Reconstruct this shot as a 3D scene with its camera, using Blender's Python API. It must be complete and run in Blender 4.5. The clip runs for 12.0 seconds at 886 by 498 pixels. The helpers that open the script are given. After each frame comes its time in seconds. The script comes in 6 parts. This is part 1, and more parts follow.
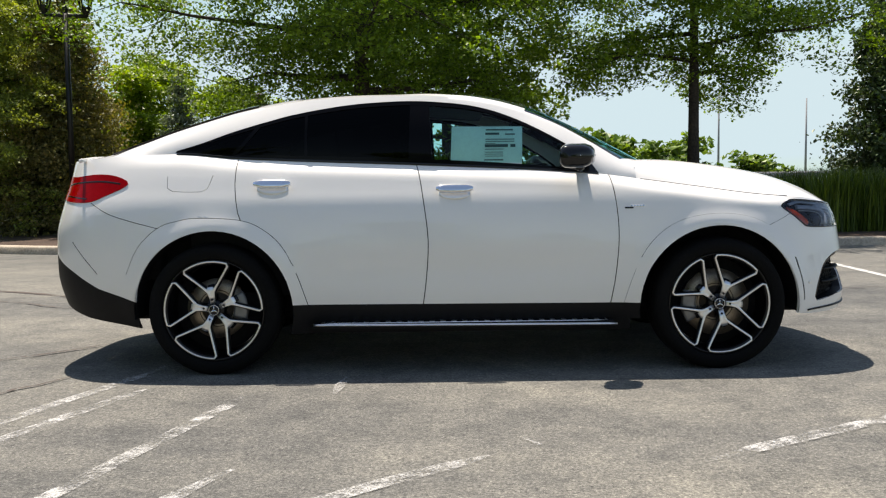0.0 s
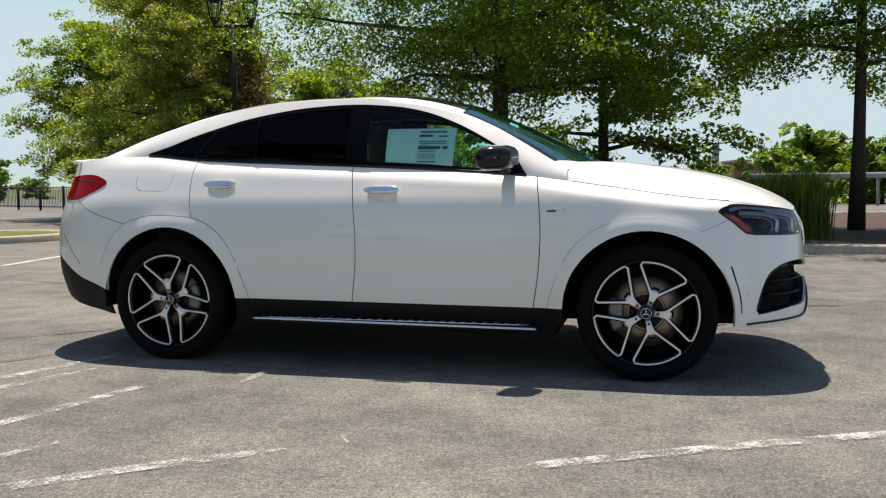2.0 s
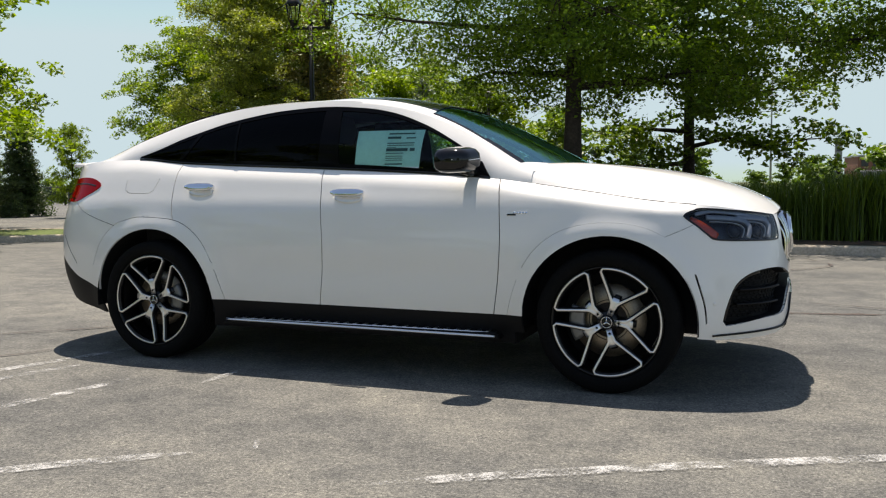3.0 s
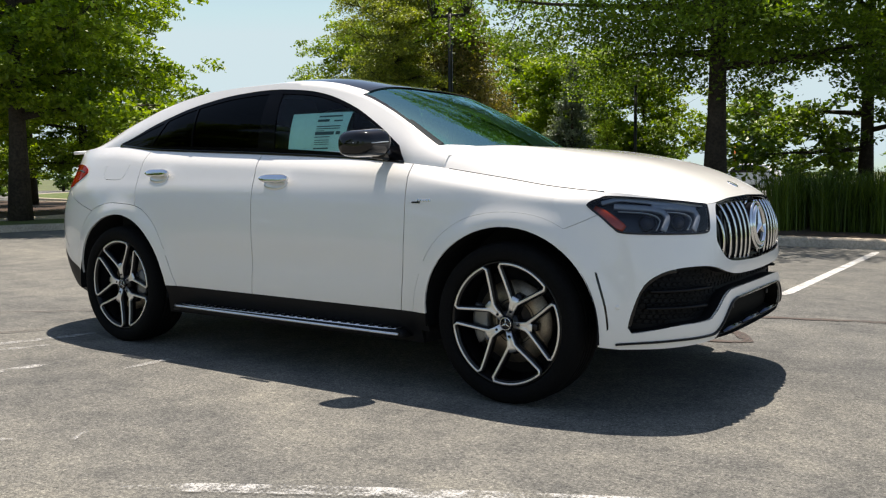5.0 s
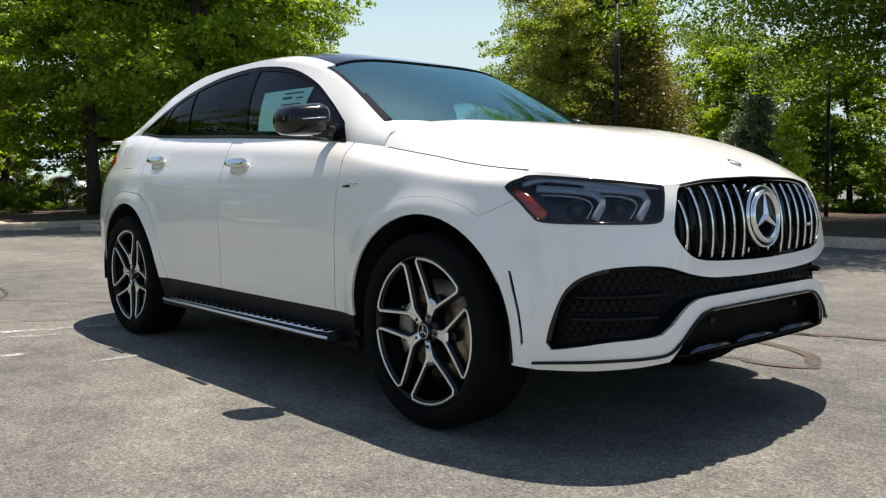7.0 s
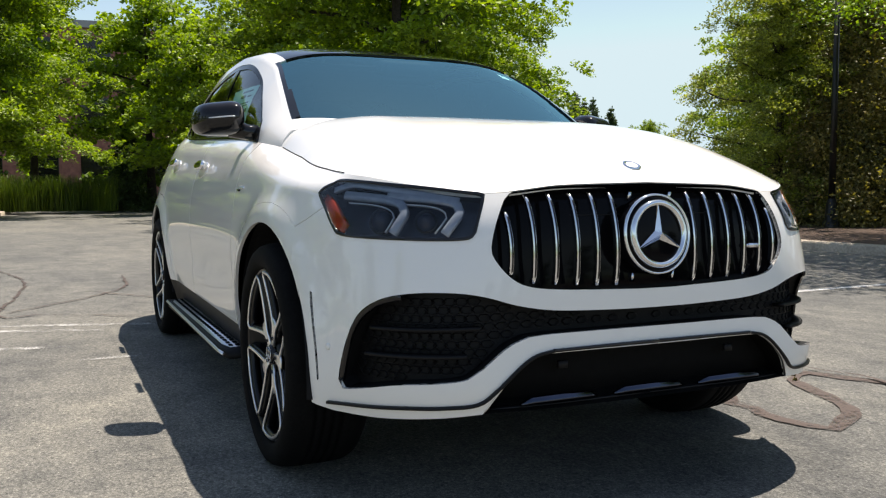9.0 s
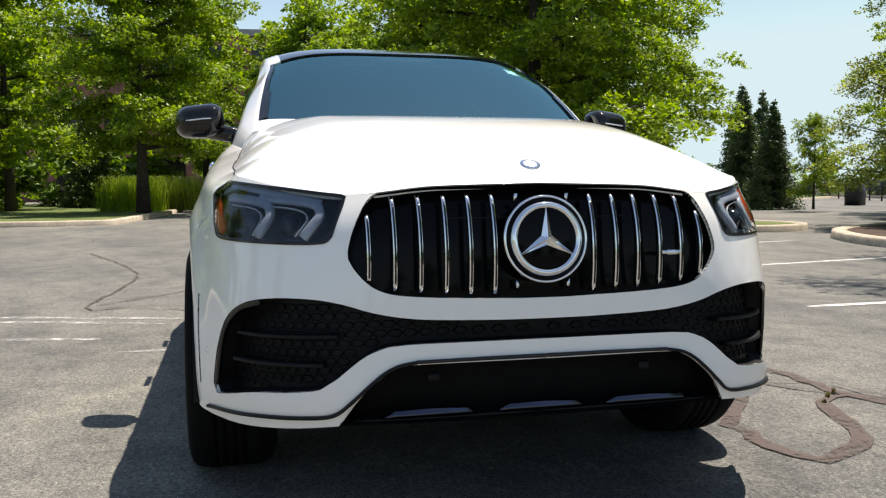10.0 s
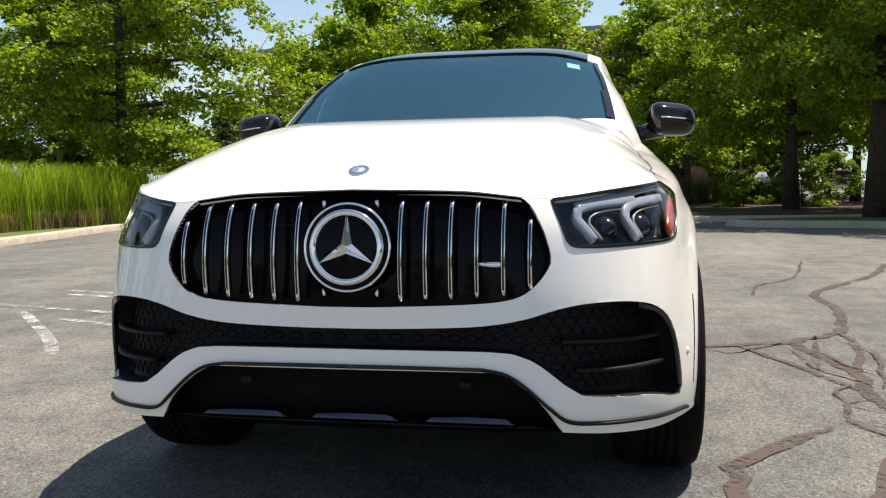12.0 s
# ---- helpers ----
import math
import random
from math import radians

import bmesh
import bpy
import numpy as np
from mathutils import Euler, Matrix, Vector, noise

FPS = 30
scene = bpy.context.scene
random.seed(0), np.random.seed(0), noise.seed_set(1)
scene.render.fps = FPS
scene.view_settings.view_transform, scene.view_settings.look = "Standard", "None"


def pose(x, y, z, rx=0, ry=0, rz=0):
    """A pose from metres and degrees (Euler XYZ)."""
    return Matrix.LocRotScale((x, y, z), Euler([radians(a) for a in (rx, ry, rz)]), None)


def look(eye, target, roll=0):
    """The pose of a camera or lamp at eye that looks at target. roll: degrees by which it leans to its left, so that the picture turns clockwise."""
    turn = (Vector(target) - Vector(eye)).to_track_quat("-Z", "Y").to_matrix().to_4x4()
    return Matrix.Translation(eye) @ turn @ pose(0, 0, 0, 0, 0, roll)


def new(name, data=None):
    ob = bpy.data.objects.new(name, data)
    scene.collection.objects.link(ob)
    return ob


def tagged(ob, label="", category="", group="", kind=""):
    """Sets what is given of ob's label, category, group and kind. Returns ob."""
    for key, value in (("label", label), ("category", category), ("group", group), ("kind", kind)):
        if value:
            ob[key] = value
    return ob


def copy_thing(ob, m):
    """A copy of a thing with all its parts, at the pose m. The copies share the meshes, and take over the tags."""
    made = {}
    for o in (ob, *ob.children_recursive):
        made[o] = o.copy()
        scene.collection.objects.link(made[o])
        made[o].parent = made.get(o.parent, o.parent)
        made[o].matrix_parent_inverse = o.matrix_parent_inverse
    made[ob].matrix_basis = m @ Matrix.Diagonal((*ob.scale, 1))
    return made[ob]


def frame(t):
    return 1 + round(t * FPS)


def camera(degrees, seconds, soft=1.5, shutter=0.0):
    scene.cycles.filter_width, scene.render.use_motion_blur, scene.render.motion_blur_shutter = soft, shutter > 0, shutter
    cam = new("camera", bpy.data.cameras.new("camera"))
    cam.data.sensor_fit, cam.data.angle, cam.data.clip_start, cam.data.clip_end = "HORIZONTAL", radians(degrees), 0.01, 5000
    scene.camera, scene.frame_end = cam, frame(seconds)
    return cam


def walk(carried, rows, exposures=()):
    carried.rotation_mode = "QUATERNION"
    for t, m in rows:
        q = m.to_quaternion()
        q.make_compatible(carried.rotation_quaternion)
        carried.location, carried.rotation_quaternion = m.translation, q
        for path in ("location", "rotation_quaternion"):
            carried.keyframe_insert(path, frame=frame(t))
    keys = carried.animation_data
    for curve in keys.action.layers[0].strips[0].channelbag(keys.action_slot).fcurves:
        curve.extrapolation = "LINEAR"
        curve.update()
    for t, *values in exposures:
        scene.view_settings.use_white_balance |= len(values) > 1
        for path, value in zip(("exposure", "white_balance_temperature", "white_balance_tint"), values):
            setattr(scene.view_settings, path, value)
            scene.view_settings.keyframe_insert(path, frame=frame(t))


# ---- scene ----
cam = camera(54.6, 12.0, soft=1.2)
PATH = [
    (0, (-0.119, -5.974, 1.093), (-0.125, -3.979, 0.948), -0.8),
    (0.5, (0.309, -6.015, 1.085), (0.178, -4.024, 0.944), -0.9),
    (1, (0.732, -6.013, 1.086), (0.486, -4.033, 0.945), -0.7),
    (1.5, (1.158, -5.946, 1.098), (0.792, -3.985, 0.952), -0.7),
    (2, (1.556, -5.835, 1.101), (1.068, -3.901, 0.955), -0.4),
    (2.5, (1.952, -5.677, 1.111), (1.338, -3.779, 0.963), -0.5),
    (3, (2.331, -5.488, 1.125), (1.605, -3.631, 0.975), -0.5),
    (3.5, (2.711, -5.253, 1.123), (1.884, -3.438, 0.973), -0.4),
    (5.5, (3.705, -4.129, 1.048), (2.473, -2.562, 0.886), -0.5),
    (6, (3.83, -3.807, 1.004), (2.503, -2.318, 0.857), -0.3),
    (6.5, (3.944, -3.458, 0.999), (2.526, -2.057, 0.841), -0.4),
    (7, (4.057, -3.099, 0.97), (2.557, -1.784, 0.814), -0.6),
    (9, (4.437, -1.653, 0.965), (2.628, -0.813, 0.822), -0.1),
    (9.5, (4.522, -1.257, 0.97), (2.641, -0.591, 0.826), -0.2),
    (10, (4.6, -0.829, 0.97), (2.662, -0.355, 0.825), -0.3),
    (10.5, (4.666, -0.396, 0.981), (2.689, -0.128, 0.834), -0.6),
    (11, (4.699, -0.007, 0.984), (2.705, 0.032, 0.836), -0.7),
    (11.5, (4.672, 0.335, 0.982), (2.686, 0.158, 0.835), -0.7),
    (12, (4.587, 0.678, 0.99), (2.628, 0.305, 0.84), -0.8),
]
walk(cam, [(t, look(eye, target, roll)) for t, eye, target, roll in PATH], [(0.0, 0.72, 7400, 14), (1.0, 0.68, 7400, 14), (2.0, 0.60, 7400, 14), (3.5, 0.57, 7400, 14), (5.5, 0.71, 7400, 14), (7.0, 0.76, 7400, 14), (9.0, 0.80, 7400, 14), (12.0, 0.80, 7400, 14)])

# ---- daylight ----
SUN_WAY = Vector((0.15, -0.31, -1.0)).normalized()
world = bpy.data.worlds.new("World")
scene.world = world
world.use_nodes = True
sky = world.node_tree.nodes.new("ShaderNodeTexSky")
sky.sky_type = "NISHITA"
sky.sun_disc = False
sky.sun_elevation = math.asin(-SUN_WAY.z)
sky.sun_rotation = math.atan2(-SUN_WAY.x, -SUN_WAY.y)
sky.air_density, sky.dust_density, sky.ozone_density = 0.9, 0.4, 1.0
haze = world.node_tree.nodes.new("ShaderNodeMix")
haze.data_type, haze.blend_type = "RGBA", "DARKEN"
haze.inputs[0].default_value, haze.inputs[7].default_value = 1.0, (3.4, 4.6, 5.6, 1.0)
world.node_tree.links.new(sky.outputs[0], haze.inputs[6])
tone = world.node_tree.nodes.new("ShaderNodeMix")
tone.data_type, tone.blend_type = "RGBA", "MULTIPLY"
tone.inputs[0].default_value, tone.inputs[7].default_value = 1.0, (1.0, 1.0, 0.96, 1.0)
world.node_tree.links.new(haze.outputs[2], tone.inputs[6])
world.node_tree.links.new(tone.outputs[2], world.node_tree.nodes["Background"].inputs[0])
world.node_tree.nodes["Background"].inputs[1].default_value = 0.108
sun_data = bpy.data.lights.new("sun", "SUN")
sun_data.energy, sun_data.angle, sun_data.color = 4.5, radians(0.53), (1.0, 0.975, 0.94)
sun = new("sun", sun_data)
sun.matrix_world = look((0, 0, 30), Vector((0, 0, 30)) + SUN_WAY)

# ---- materials ----
def nodes_of(name):
    m = bpy.data.materials.new(name)
    m.use_nodes = True
    t = m.node_tree
    return m, t, t.nodes["Principled BSDF"]


def noise_tex(t, scale, detail=4.0, rough=0.55, coord="Object", stretch=None):
    c = t.nodes.new("ShaderNodeTexCoord")
    n = t.nodes.new("ShaderNodeTexNoise")
    n.inputs["Scale"].default_value = scale
    n.inputs["Detail"].default_value = detail
    n.inputs["Roughness"].default_value = rough
    if stretch:
        mp = t.nodes.new("ShaderNodeMapping")
        mp.inputs["Scale"].default_value = stretch
        t.links.new(c.outputs[coord], mp.inputs[0])
        t.links.new(mp.outputs[0], n.inputs[0])
    else:
        t.links.new(c.outputs[coord], n.inputs[0])
    return n.outputs["Fac"]


def ramp(t, fac, stops):
    r = t.nodes.new("ShaderNodeValToRGB")
    e = r.color_ramp.elements
    while len(e) < len(stops):
        e.new(0.5)
    for k, (p, c) in zip(e, stops):
        k.position, k.color = p, (*c, 1.0)
    t.links.new(fac, r.inputs[0])
    return r.outputs[0]


def mix(t, a, b, fac, mode="MIX"):
    n = t.nodes.new("ShaderNodeMix")
    n.data_type, n.blend_type = "RGBA", mode
    for k, v in ((0, fac), (6, a), (7, b)):
        if isinstance(v, (int, float)):
            n.inputs[k].default_value = v
        elif isinstance(v, tuple):
            n.inputs[k].default_value = (*v, 1.0)
        else:
            t.links.new(v, n.inputs[k])
    return n.outputs[2]


def bump(t, b, height, strength, dist):
    n = t.nodes.new("ShaderNodeBump")
    n.inputs["Strength"].default_value, n.inputs["Distance"].default_value = strength, dist
    t.links.new(height, n.inputs["Height"])
    t.links.new(n.outputs[0], b.inputs["Normal"])


def plain(name, color, rough=0.5, metal=0.0, grain=40.0, vary=0.12, relief=0.0, coat=0.0, spec=0.5, coord="Object"):
    m, t, b = nodes_of(name)
    f = noise_tex(t, grain, coord=coord)
    f2 = noise_tex(t, grain * 0.09, 3.0, coord=coord)
    lo = tuple(c * (1 - vary) for c in color)
    hi = tuple(min(1, c * (1 + vary)) for c in color)
    c1 = ramp(t, f, [(0.3, lo), (0.7, hi)])
    c2 = ramp(t, f2, [(0.3, tuple(1 - vary for _ in color)), (0.7, (1, 1, 1))])
    t.links.new(mix(t, c1, c2, 1.0, "MULTIPLY"), b.inputs["Base Color"])
    b.inputs["Roughness"].default_value, b.inputs["Metallic"].default_value = rough, metal
    b.inputs["Coat Weight"].default_value, b.inputs["Coat Roughness"].default_value = coat, 0.03
    b.inputs["Specular IOR Level"].default_value = spec
    if relief:
        bump(t, b, f, 0.6, relief)
    return m


def glass(name, color=(1, 1, 1), rough=0.0, ior=1.45):
    m, t, b = nodes_of(name)
    b.inputs["Base Color"].default_value = (*color, 1)
    b.inputs["Roughness"].default_value, b.inputs["IOR"].default_value = rough, ior
    b.inputs["Transmission Weight"].default_value = 1.0
    return m


def tinted_pane(name, tint, gloss=1.5, shine=(1, 1, 1)):
    """A thin pane: light passes straight through, tinted, and the surface mirrors by Fresnel."""
    m, t, b = nodes_of(name)
    out = t.nodes["Material Output"]
    tr = t.nodes.new("ShaderNodeBsdfTransparent")
    tr.inputs[0].default_value = (*tint, 1)
    gl = t.nodes.new("ShaderNodeBsdfGlossy")
    gl.inputs["Roughness"].default_value = 0.01
    gl.inputs[0].default_value = (*shine, 1)
    fr = t.nodes.new("ShaderNodeFresnel")
    fr.inputs[0].default_value = gloss
    mx = t.nodes.new("ShaderNodeMixShader")
    t.links.new(fr.outputs[0], mx.inputs[0])
    t.links.new(tr.outputs[0], mx.inputs[1])
    t.links.new(gl.outputs[0], mx.inputs[2])
    t.links.new(mx.outputs[0], out.inputs[0])
    return m


def leaf_mat(name, dark, light, glow=0.45):
    m, t, b = nodes_of(name)
    geo = t.nodes.new("ShaderNodeNewGeometry")
    f = noise_tex(t, 0.9, 2.0)
    c1 = ramp(t, geo.outputs["Random Per Island"], [(0.0, dark), (0.75, light), (1.0, tuple(min(1, c * 1.35) for c in light))])
    col = mix(t, c1, ramp(t, f, [(0.35, (0.72, 0.80, 0.70)), (0.65, (1.40, 1.34, 1.25))]), 1.0, "MULTIPLY")
    b.inputs["Roughness"].default_value, b.inputs["Specular IOR Level"].default_value = 0.45, 0.36
    t.links.new(col, b.inputs["Base Color"])
    trn = t.nodes.new("ShaderNodeBsdfTranslucent")
    t.links.new(mix(t, col, (1.7, 1.8, 0.3), 1.0, "MULTIPLY"), trn.inputs[0])
    mx = t.nodes.new("ShaderNodeMixShader")
    mx.inputs[0].default_value = glow * 0.62
    t.links.new(b.outputs[0], mx.inputs[1])
    t.links.new(trn.outputs[0], mx.inputs[2])
    t.links.new(mx.outputs[0], t.nodes["Material Output"].inputs[0])
    return m


def asphalt_mat():
    m, t, b = nodes_of("asphalt")
    fine = noise_tex(t, 74.0, 5.0, 0.85)
    grit = noise_tex(t, 260.0, 2.0, 0.7)
    mid = noise_tex(t, 26.0, 6.0, 0.8)
    patch = noise_tex(t, 3.4, 6.0, 0.72)
    big = noise_tex(t, 0.5, 5.0, 0.65, stretch=(0.55, 1.3, 1.0))
    wide = noise_tex(t, 0.12, 3.0)
    c = ramp(t, fine, [(0.35, (0.062, 0.062, 0.060)), (0.46, (0.125, 0.124, 0.120)), (0.55, (0.185, 0.183, 0.177)), (0.67, (0.34, 0.336, 0.325))])
    c = mix(t, c, ramp(t, grit, [(0.38, (0.78, 0.78, 0.78)), (0.62, (1.22, 1.215, 1.20))]), 1.0, "MULTIPLY")
    c = mix(t, c, ramp(t, mid, [(0.36, (0.68, 0.69, 0.70)), (0.5, (0.97, 0.98, 0.965)), (0.64, (1.30, 1.295, 1.25))]), 1.0, "MULTIPLY")
    c = mix(t, c, ramp(t, patch, [(0.36, (0.74, 0.755, 0.76)), (0.5, (0.99, 0.995, 0.98)), (0.64, (1.20, 1.195, 1.15))]), 1.0, "MULTIPLY")
    c = mix(t, c, ramp(t, big, [(0.36, (0.72, 0.73, 0.75)), (0.5, (0.98, 0.975, 0.96)), (0.64, (1.2, 1.175, 1.12))]), 1.0, "MULTIPLY")
    c = mix(t, c, ramp(t, wide, [(0.38, (0.80, 0.81, 0.825)), (0.62, (1.02, 1.01, 0.985))]), 1.0, "MULTIPLY")
    stone = noise_tex(t, 150.0, 1.0, 0.5)
    c = mix(t, c, ramp(t, stone, [(0.61, (1.0, 1.0, 1.0)), (0.69, (1.62, 1.61, 1.57))]), 1.0, "MULTIPLY")
    pit = noise_tex(t, 48.0, 2.0, 0.6)
    c = mix(t, c, ramp(t, pit, [(0.32, (0.50, 0.51, 0.53)), (0.40, (1.0, 1.0, 1.0))]), 1.0, "MULTIPLY")
    t.links.new(c, b.inputs["Base Color"])
    b.inputs["Roughness"].default_value = 0.85
    b.inputs["Specular IOR Level"].default_value = 0.3
    bump(t, b, fine, 0.7, 0.006)
    return m


def worn_paint_mat(name, color, keep=0.5, scale=34.0, soft=0.10, least=0.0, most=1.0):
    """Old paint, worn thin and through to the asphalt in specks."""
    m, t, b = nodes_of(name)
    f = noise_tex(t, scale, 5.0, 0.8)
    g = noise_tex(t, scale * 0.07, 4.0, 0.65)
    am = t.nodes.new("ShaderNodeMath")
    am.operation = "MULTIPLY_ADD"
    am.inputs[1].default_value, am.inputs[2].default_value = 0.45, 0.0
    t.links.new(g, am.inputs[0])
    hm = t.nodes.new("ShaderNodeMath")
    hm.operation = "MULTIPLY_ADD"
    hm.inputs[1].default_value = 0.55
    t.links.new(f, hm.inputs[0])
    t.links.new(am.outputs[0], hm.inputs[2])
    fac = ramp(t, hm.outputs[0], [(keep - soft, (least,) * 3), (keep + soft, (most,) * 3)])
    b.inputs["Base Color"].default_value = (*color, 1)
    b.inputs["Roughness"].default_value = 0.8
    tr = t.nodes.new("ShaderNodeBsdfTransparent")
    mx = t.nodes.new("ShaderNodeMixShader")
    t.links.new(fac, mx.inputs[0])
    t.links.new(tr.outputs[0], mx.inputs[1])
    t.links.new(b.outputs[0], mx.inputs[2])
    t.links.new(mx.outputs[0], t.nodes["Material Output"].inputs[0])
    return m


def car_paint_mat():
    m, t, b = nodes_of("white_car_paint")
    f = noise_tex(t, 900.0, 2.0)
    t.links.new(ramp(t, f, [(0.3, (0.85, 0.838, 0.80)), (0.7, (0.88, 0.868, 0.83))]), b.inputs["Base Color"])
    b.inputs["Roughness"].default_value = 0.42
    b.inputs["Coat Weight"].default_value, b.inputs["Coat Roughness"].default_value = 1.0, 0.02
    return m


M = {
    "asphalt": asphalt_mat(),
    "line": worn_paint_mat("worn_white_line", (0.60, 0.60, 0.58), 0.53, 90.0, 0.06, 0.0, 0.78),
    "stall": worn_paint_mat("stall_line_paint", (0.66, 0.66, 0.64), 0.47, 120.0, 0.09, 0.2, 0.95),
    "crack": worn_paint_mat("crack_filler", (0.075, 0.054, 0.046), 0.47, 36.0, 0.05, 0.05, 0.95),
    "kerb": plain("concrete_kerb", (0.50, 0.43, 0.34), 0.9, grain=30, vary=0.25, relief=0.004),
    "soil": plain("mulch", (0.075, 0.045, 0.03), 0.95, grain=22, vary=0.5, relief=0.02),
    "lawn": plain("lawn", (0.11, 0.15, 0.035), 0.95, grain=14, vary=0.4, relief=0.03),
    "field": plain("field_grass", (0.12, 0.14, 0.05), 0.95, grain=0.5, vary=0.35),
    "bark": plain("bark", (0.065, 0.05, 0.038), 0.95, grain=18, vary=0.45, relief=0.02),
    "leaf_oak": leaf_mat("oak_leaves", (0.060, 0.108, 0.012), (0.165, 0.255, 0.028), 0.50),
    "leaf_lime": leaf_mat("light_green_leaves", (0.089, 0.142, 0.016), (0.223, 0.297, 0.032), 0.55),
    "leaf_maple": leaf_mat("maple_leaves", (0.083, 0.139, 0.014), (0.217, 0.297, 0.028), 0.55),
    "leaf_deep": leaf_mat("deep_green_leaves", (0.055, 0.094, 0.012), (0.150, 0.222, 0.025), 0.5),
    "leaf_gold": leaf_mat("golden_needles", (0.20, 0.26, 0.03), (0.48, 0.55, 0.06), 0.5),
    "leaf_far": leaf_mat("far_leaves", (0.061, 0.110, 0.019), (0.146, 0.220, 0.038), 0.4),
    "leaf_brown": leaf_mat("rusty_needles", (0.085, 0.085, 0.034), (0.235, 0.195, 0.080), 0.35),
    "leaf_olive": leaf_mat("olive_needles", (0.10, 0.122, 0.032), (0.265, 0.30, 0.075), 0.5),
    "leaf_blue": leaf_mat("spruce_needles", (0.075, 0.105, 0.098), (0.22, 0.27, 0.26), 0.25),
    "leaf_dark": leaf_mat("dark_needles", (0.028, 0.05, 0.022), (0.075, 0.115, 0.045), 0.2),
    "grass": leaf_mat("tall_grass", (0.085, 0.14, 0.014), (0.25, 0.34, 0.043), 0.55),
    # copy of the tall grass, darkened to hold the shade of the trees
    "shade_grass": leaf_mat("tree_shaded_grass", (0.026, 0.052, 0.006), (0.098, 0.145, 0.018), 0.35),
    "black_metal": plain("black_painted_metal", (0.012, 0.012, 0.013), 0.4, 0.3),
    "paint": car_paint_mat(),
    "black_plastic": plain("black_plastic", (0.007, 0.007, 0.008), 0.55, grain=300, vary=0.25, relief=0.0004, spec=0.22),
    "gloss_black": plain("gloss_black", (0.006, 0.006, 0.007), 0.08, coat=0.3, vary=0.05, spec=0.3),
    "satin_black": plain("satin_black", (0.006, 0.006, 0.007), 0.38, vary=0.1, spec=0.25),
    "trim_black": plain("trim_black", (0.004, 0.004, 0.005), 0.06, vary=0.05, spec=0.08),
    "bin": plain("waste_bin_metal", (0.02, 0.02, 0.02), 0.6, vary=0.2),
    "yellow": plain("yellow_bollard", (0.55, 0.4, 0.02), 0.6, vary=0.15),
    "dry": leaf_mat("dry_grass", (0.12, 0.085, 0.05), (0.30, 0.22, 0.13), 0.3),
    "rubber": plain("tyre_rubber", (0.006, 0.006, 0.006), 0.85, grain=90, vary=0.3, relief=0.0006, spec=0.12),
    # blue of the mirrored sky is put into this dark metal's colour
    "sky_tint_gloss": plain("sky_tinted_dark_metal", (0.07, 0.08, 0.11), 0.16, 1.0, vary=0.05),
    "chrome": plain("chrome", (0.82, 0.83, 0.85), 0.06, 1.0, vary=0.03),
    "alloy": plain("machined_alloy", (0.86, 0.86, 0.86), 0.34, 1.0, grain=400, vary=0.05),
    "rim_black": plain("black_rim", (0.006, 0.006, 0.007), 0.3, coat=0.2, spec=0.25, vary=0.1),
    "disc": plain("brake_disc", (0.42, 0.35, 0.27), 0.5, 1.0, grain=120, vary=0.2),
    "rust": plain("disc_rust", (0.05, 0.035, 0.025), 0.8, 0.1, grain=60, vary=0.3),
    "caliper": plain("silver_caliper", (0.22, 0.22, 0.22), 0.45, 0.6, vary=0.1),
    "hollow": plain("hollow_black", (0.004, 0.004, 0.004), 0.7, vary=0.2, spec=0.1),
    "dark": plain("dark_interior", (0.014, 0.014, 0.015), 0.85, vary=0.2, spec=0.2),
    "side_glass": tinted_pane("clear_side_glass", (0.62, 0.90, 0.88), 1.3),
    "privacy_glass": tinted_pane("dark_privacy_glass", (0.02, 0.021, 0.022), 1.17),
    "screen_glass": tinted_pane("windscreen_glass", (0.30, 0.52, 0.56), 4.0, (0.50, 0.95, 0.97)),
    "lens": tinted_pane("headlight_lens", (0.88, 0.92, 0.96), 1.4),
    "red_lens": plain("red_lens", (0.30, 0.001, 0.003), 0.08, coat=0.03, spec=0.06, vary=0.15, grain=20),
    "amber": plain("amber_reflector", (0.42, 0.05, 0.015), 0.15, coat=0.4, vary=0.15, grain=60),
    "guide": plain("frosted_light_guide", (0.30, 0.34, 0.40), 0.25, vary=0.1),
    "lamp_bowl": plain("navy_lamp_bowl", (0.014, 0.020, 0.034), 0.15, vary=0.1, spec=0.35),
    "white_plastic": plain("white_light_guide", (0.55, 0.58, 0.62), 0.2, coat=0.5, vary=0.05),
    "paper": plain("sticker_paper", (0.88, 0.92, 0.89), 0.7, vary=0.05),
    "ink": plain("sticker_ink", (0.10, 0.12, 0.125), 0.7, vary=0.1),
    "brick": plain("far_brick", (0.27, 0.12, 0.085), 0.9, grain=3, vary=0.25),
    "far_grey": plain("far_concrete", (0.33, 0.33, 0.34), 0.8, grain=1, vary=0.2),
    "silver_paint": plain("silver_car_paint", (0.5, 0.52, 0.55), 0.3, 0.6, coat=1.0, vary=0.05),
    "orange": plain("orange_sign", (0.9, 0.2, 0.02), 0.6, vary=0.05),
}

# ---- mesh tools ----
def mesh_of(name, verts, faces, smooth=True):
    me = bpy.data.meshes.new(name)
    me.from_pydata([tuple(v) for v in verts], [], [tuple(f) for f in faces])
    if smooth:
        me.polygons.foreach_set("use_smooth", [True] * len(me.polygons))
    me.update()
    return me


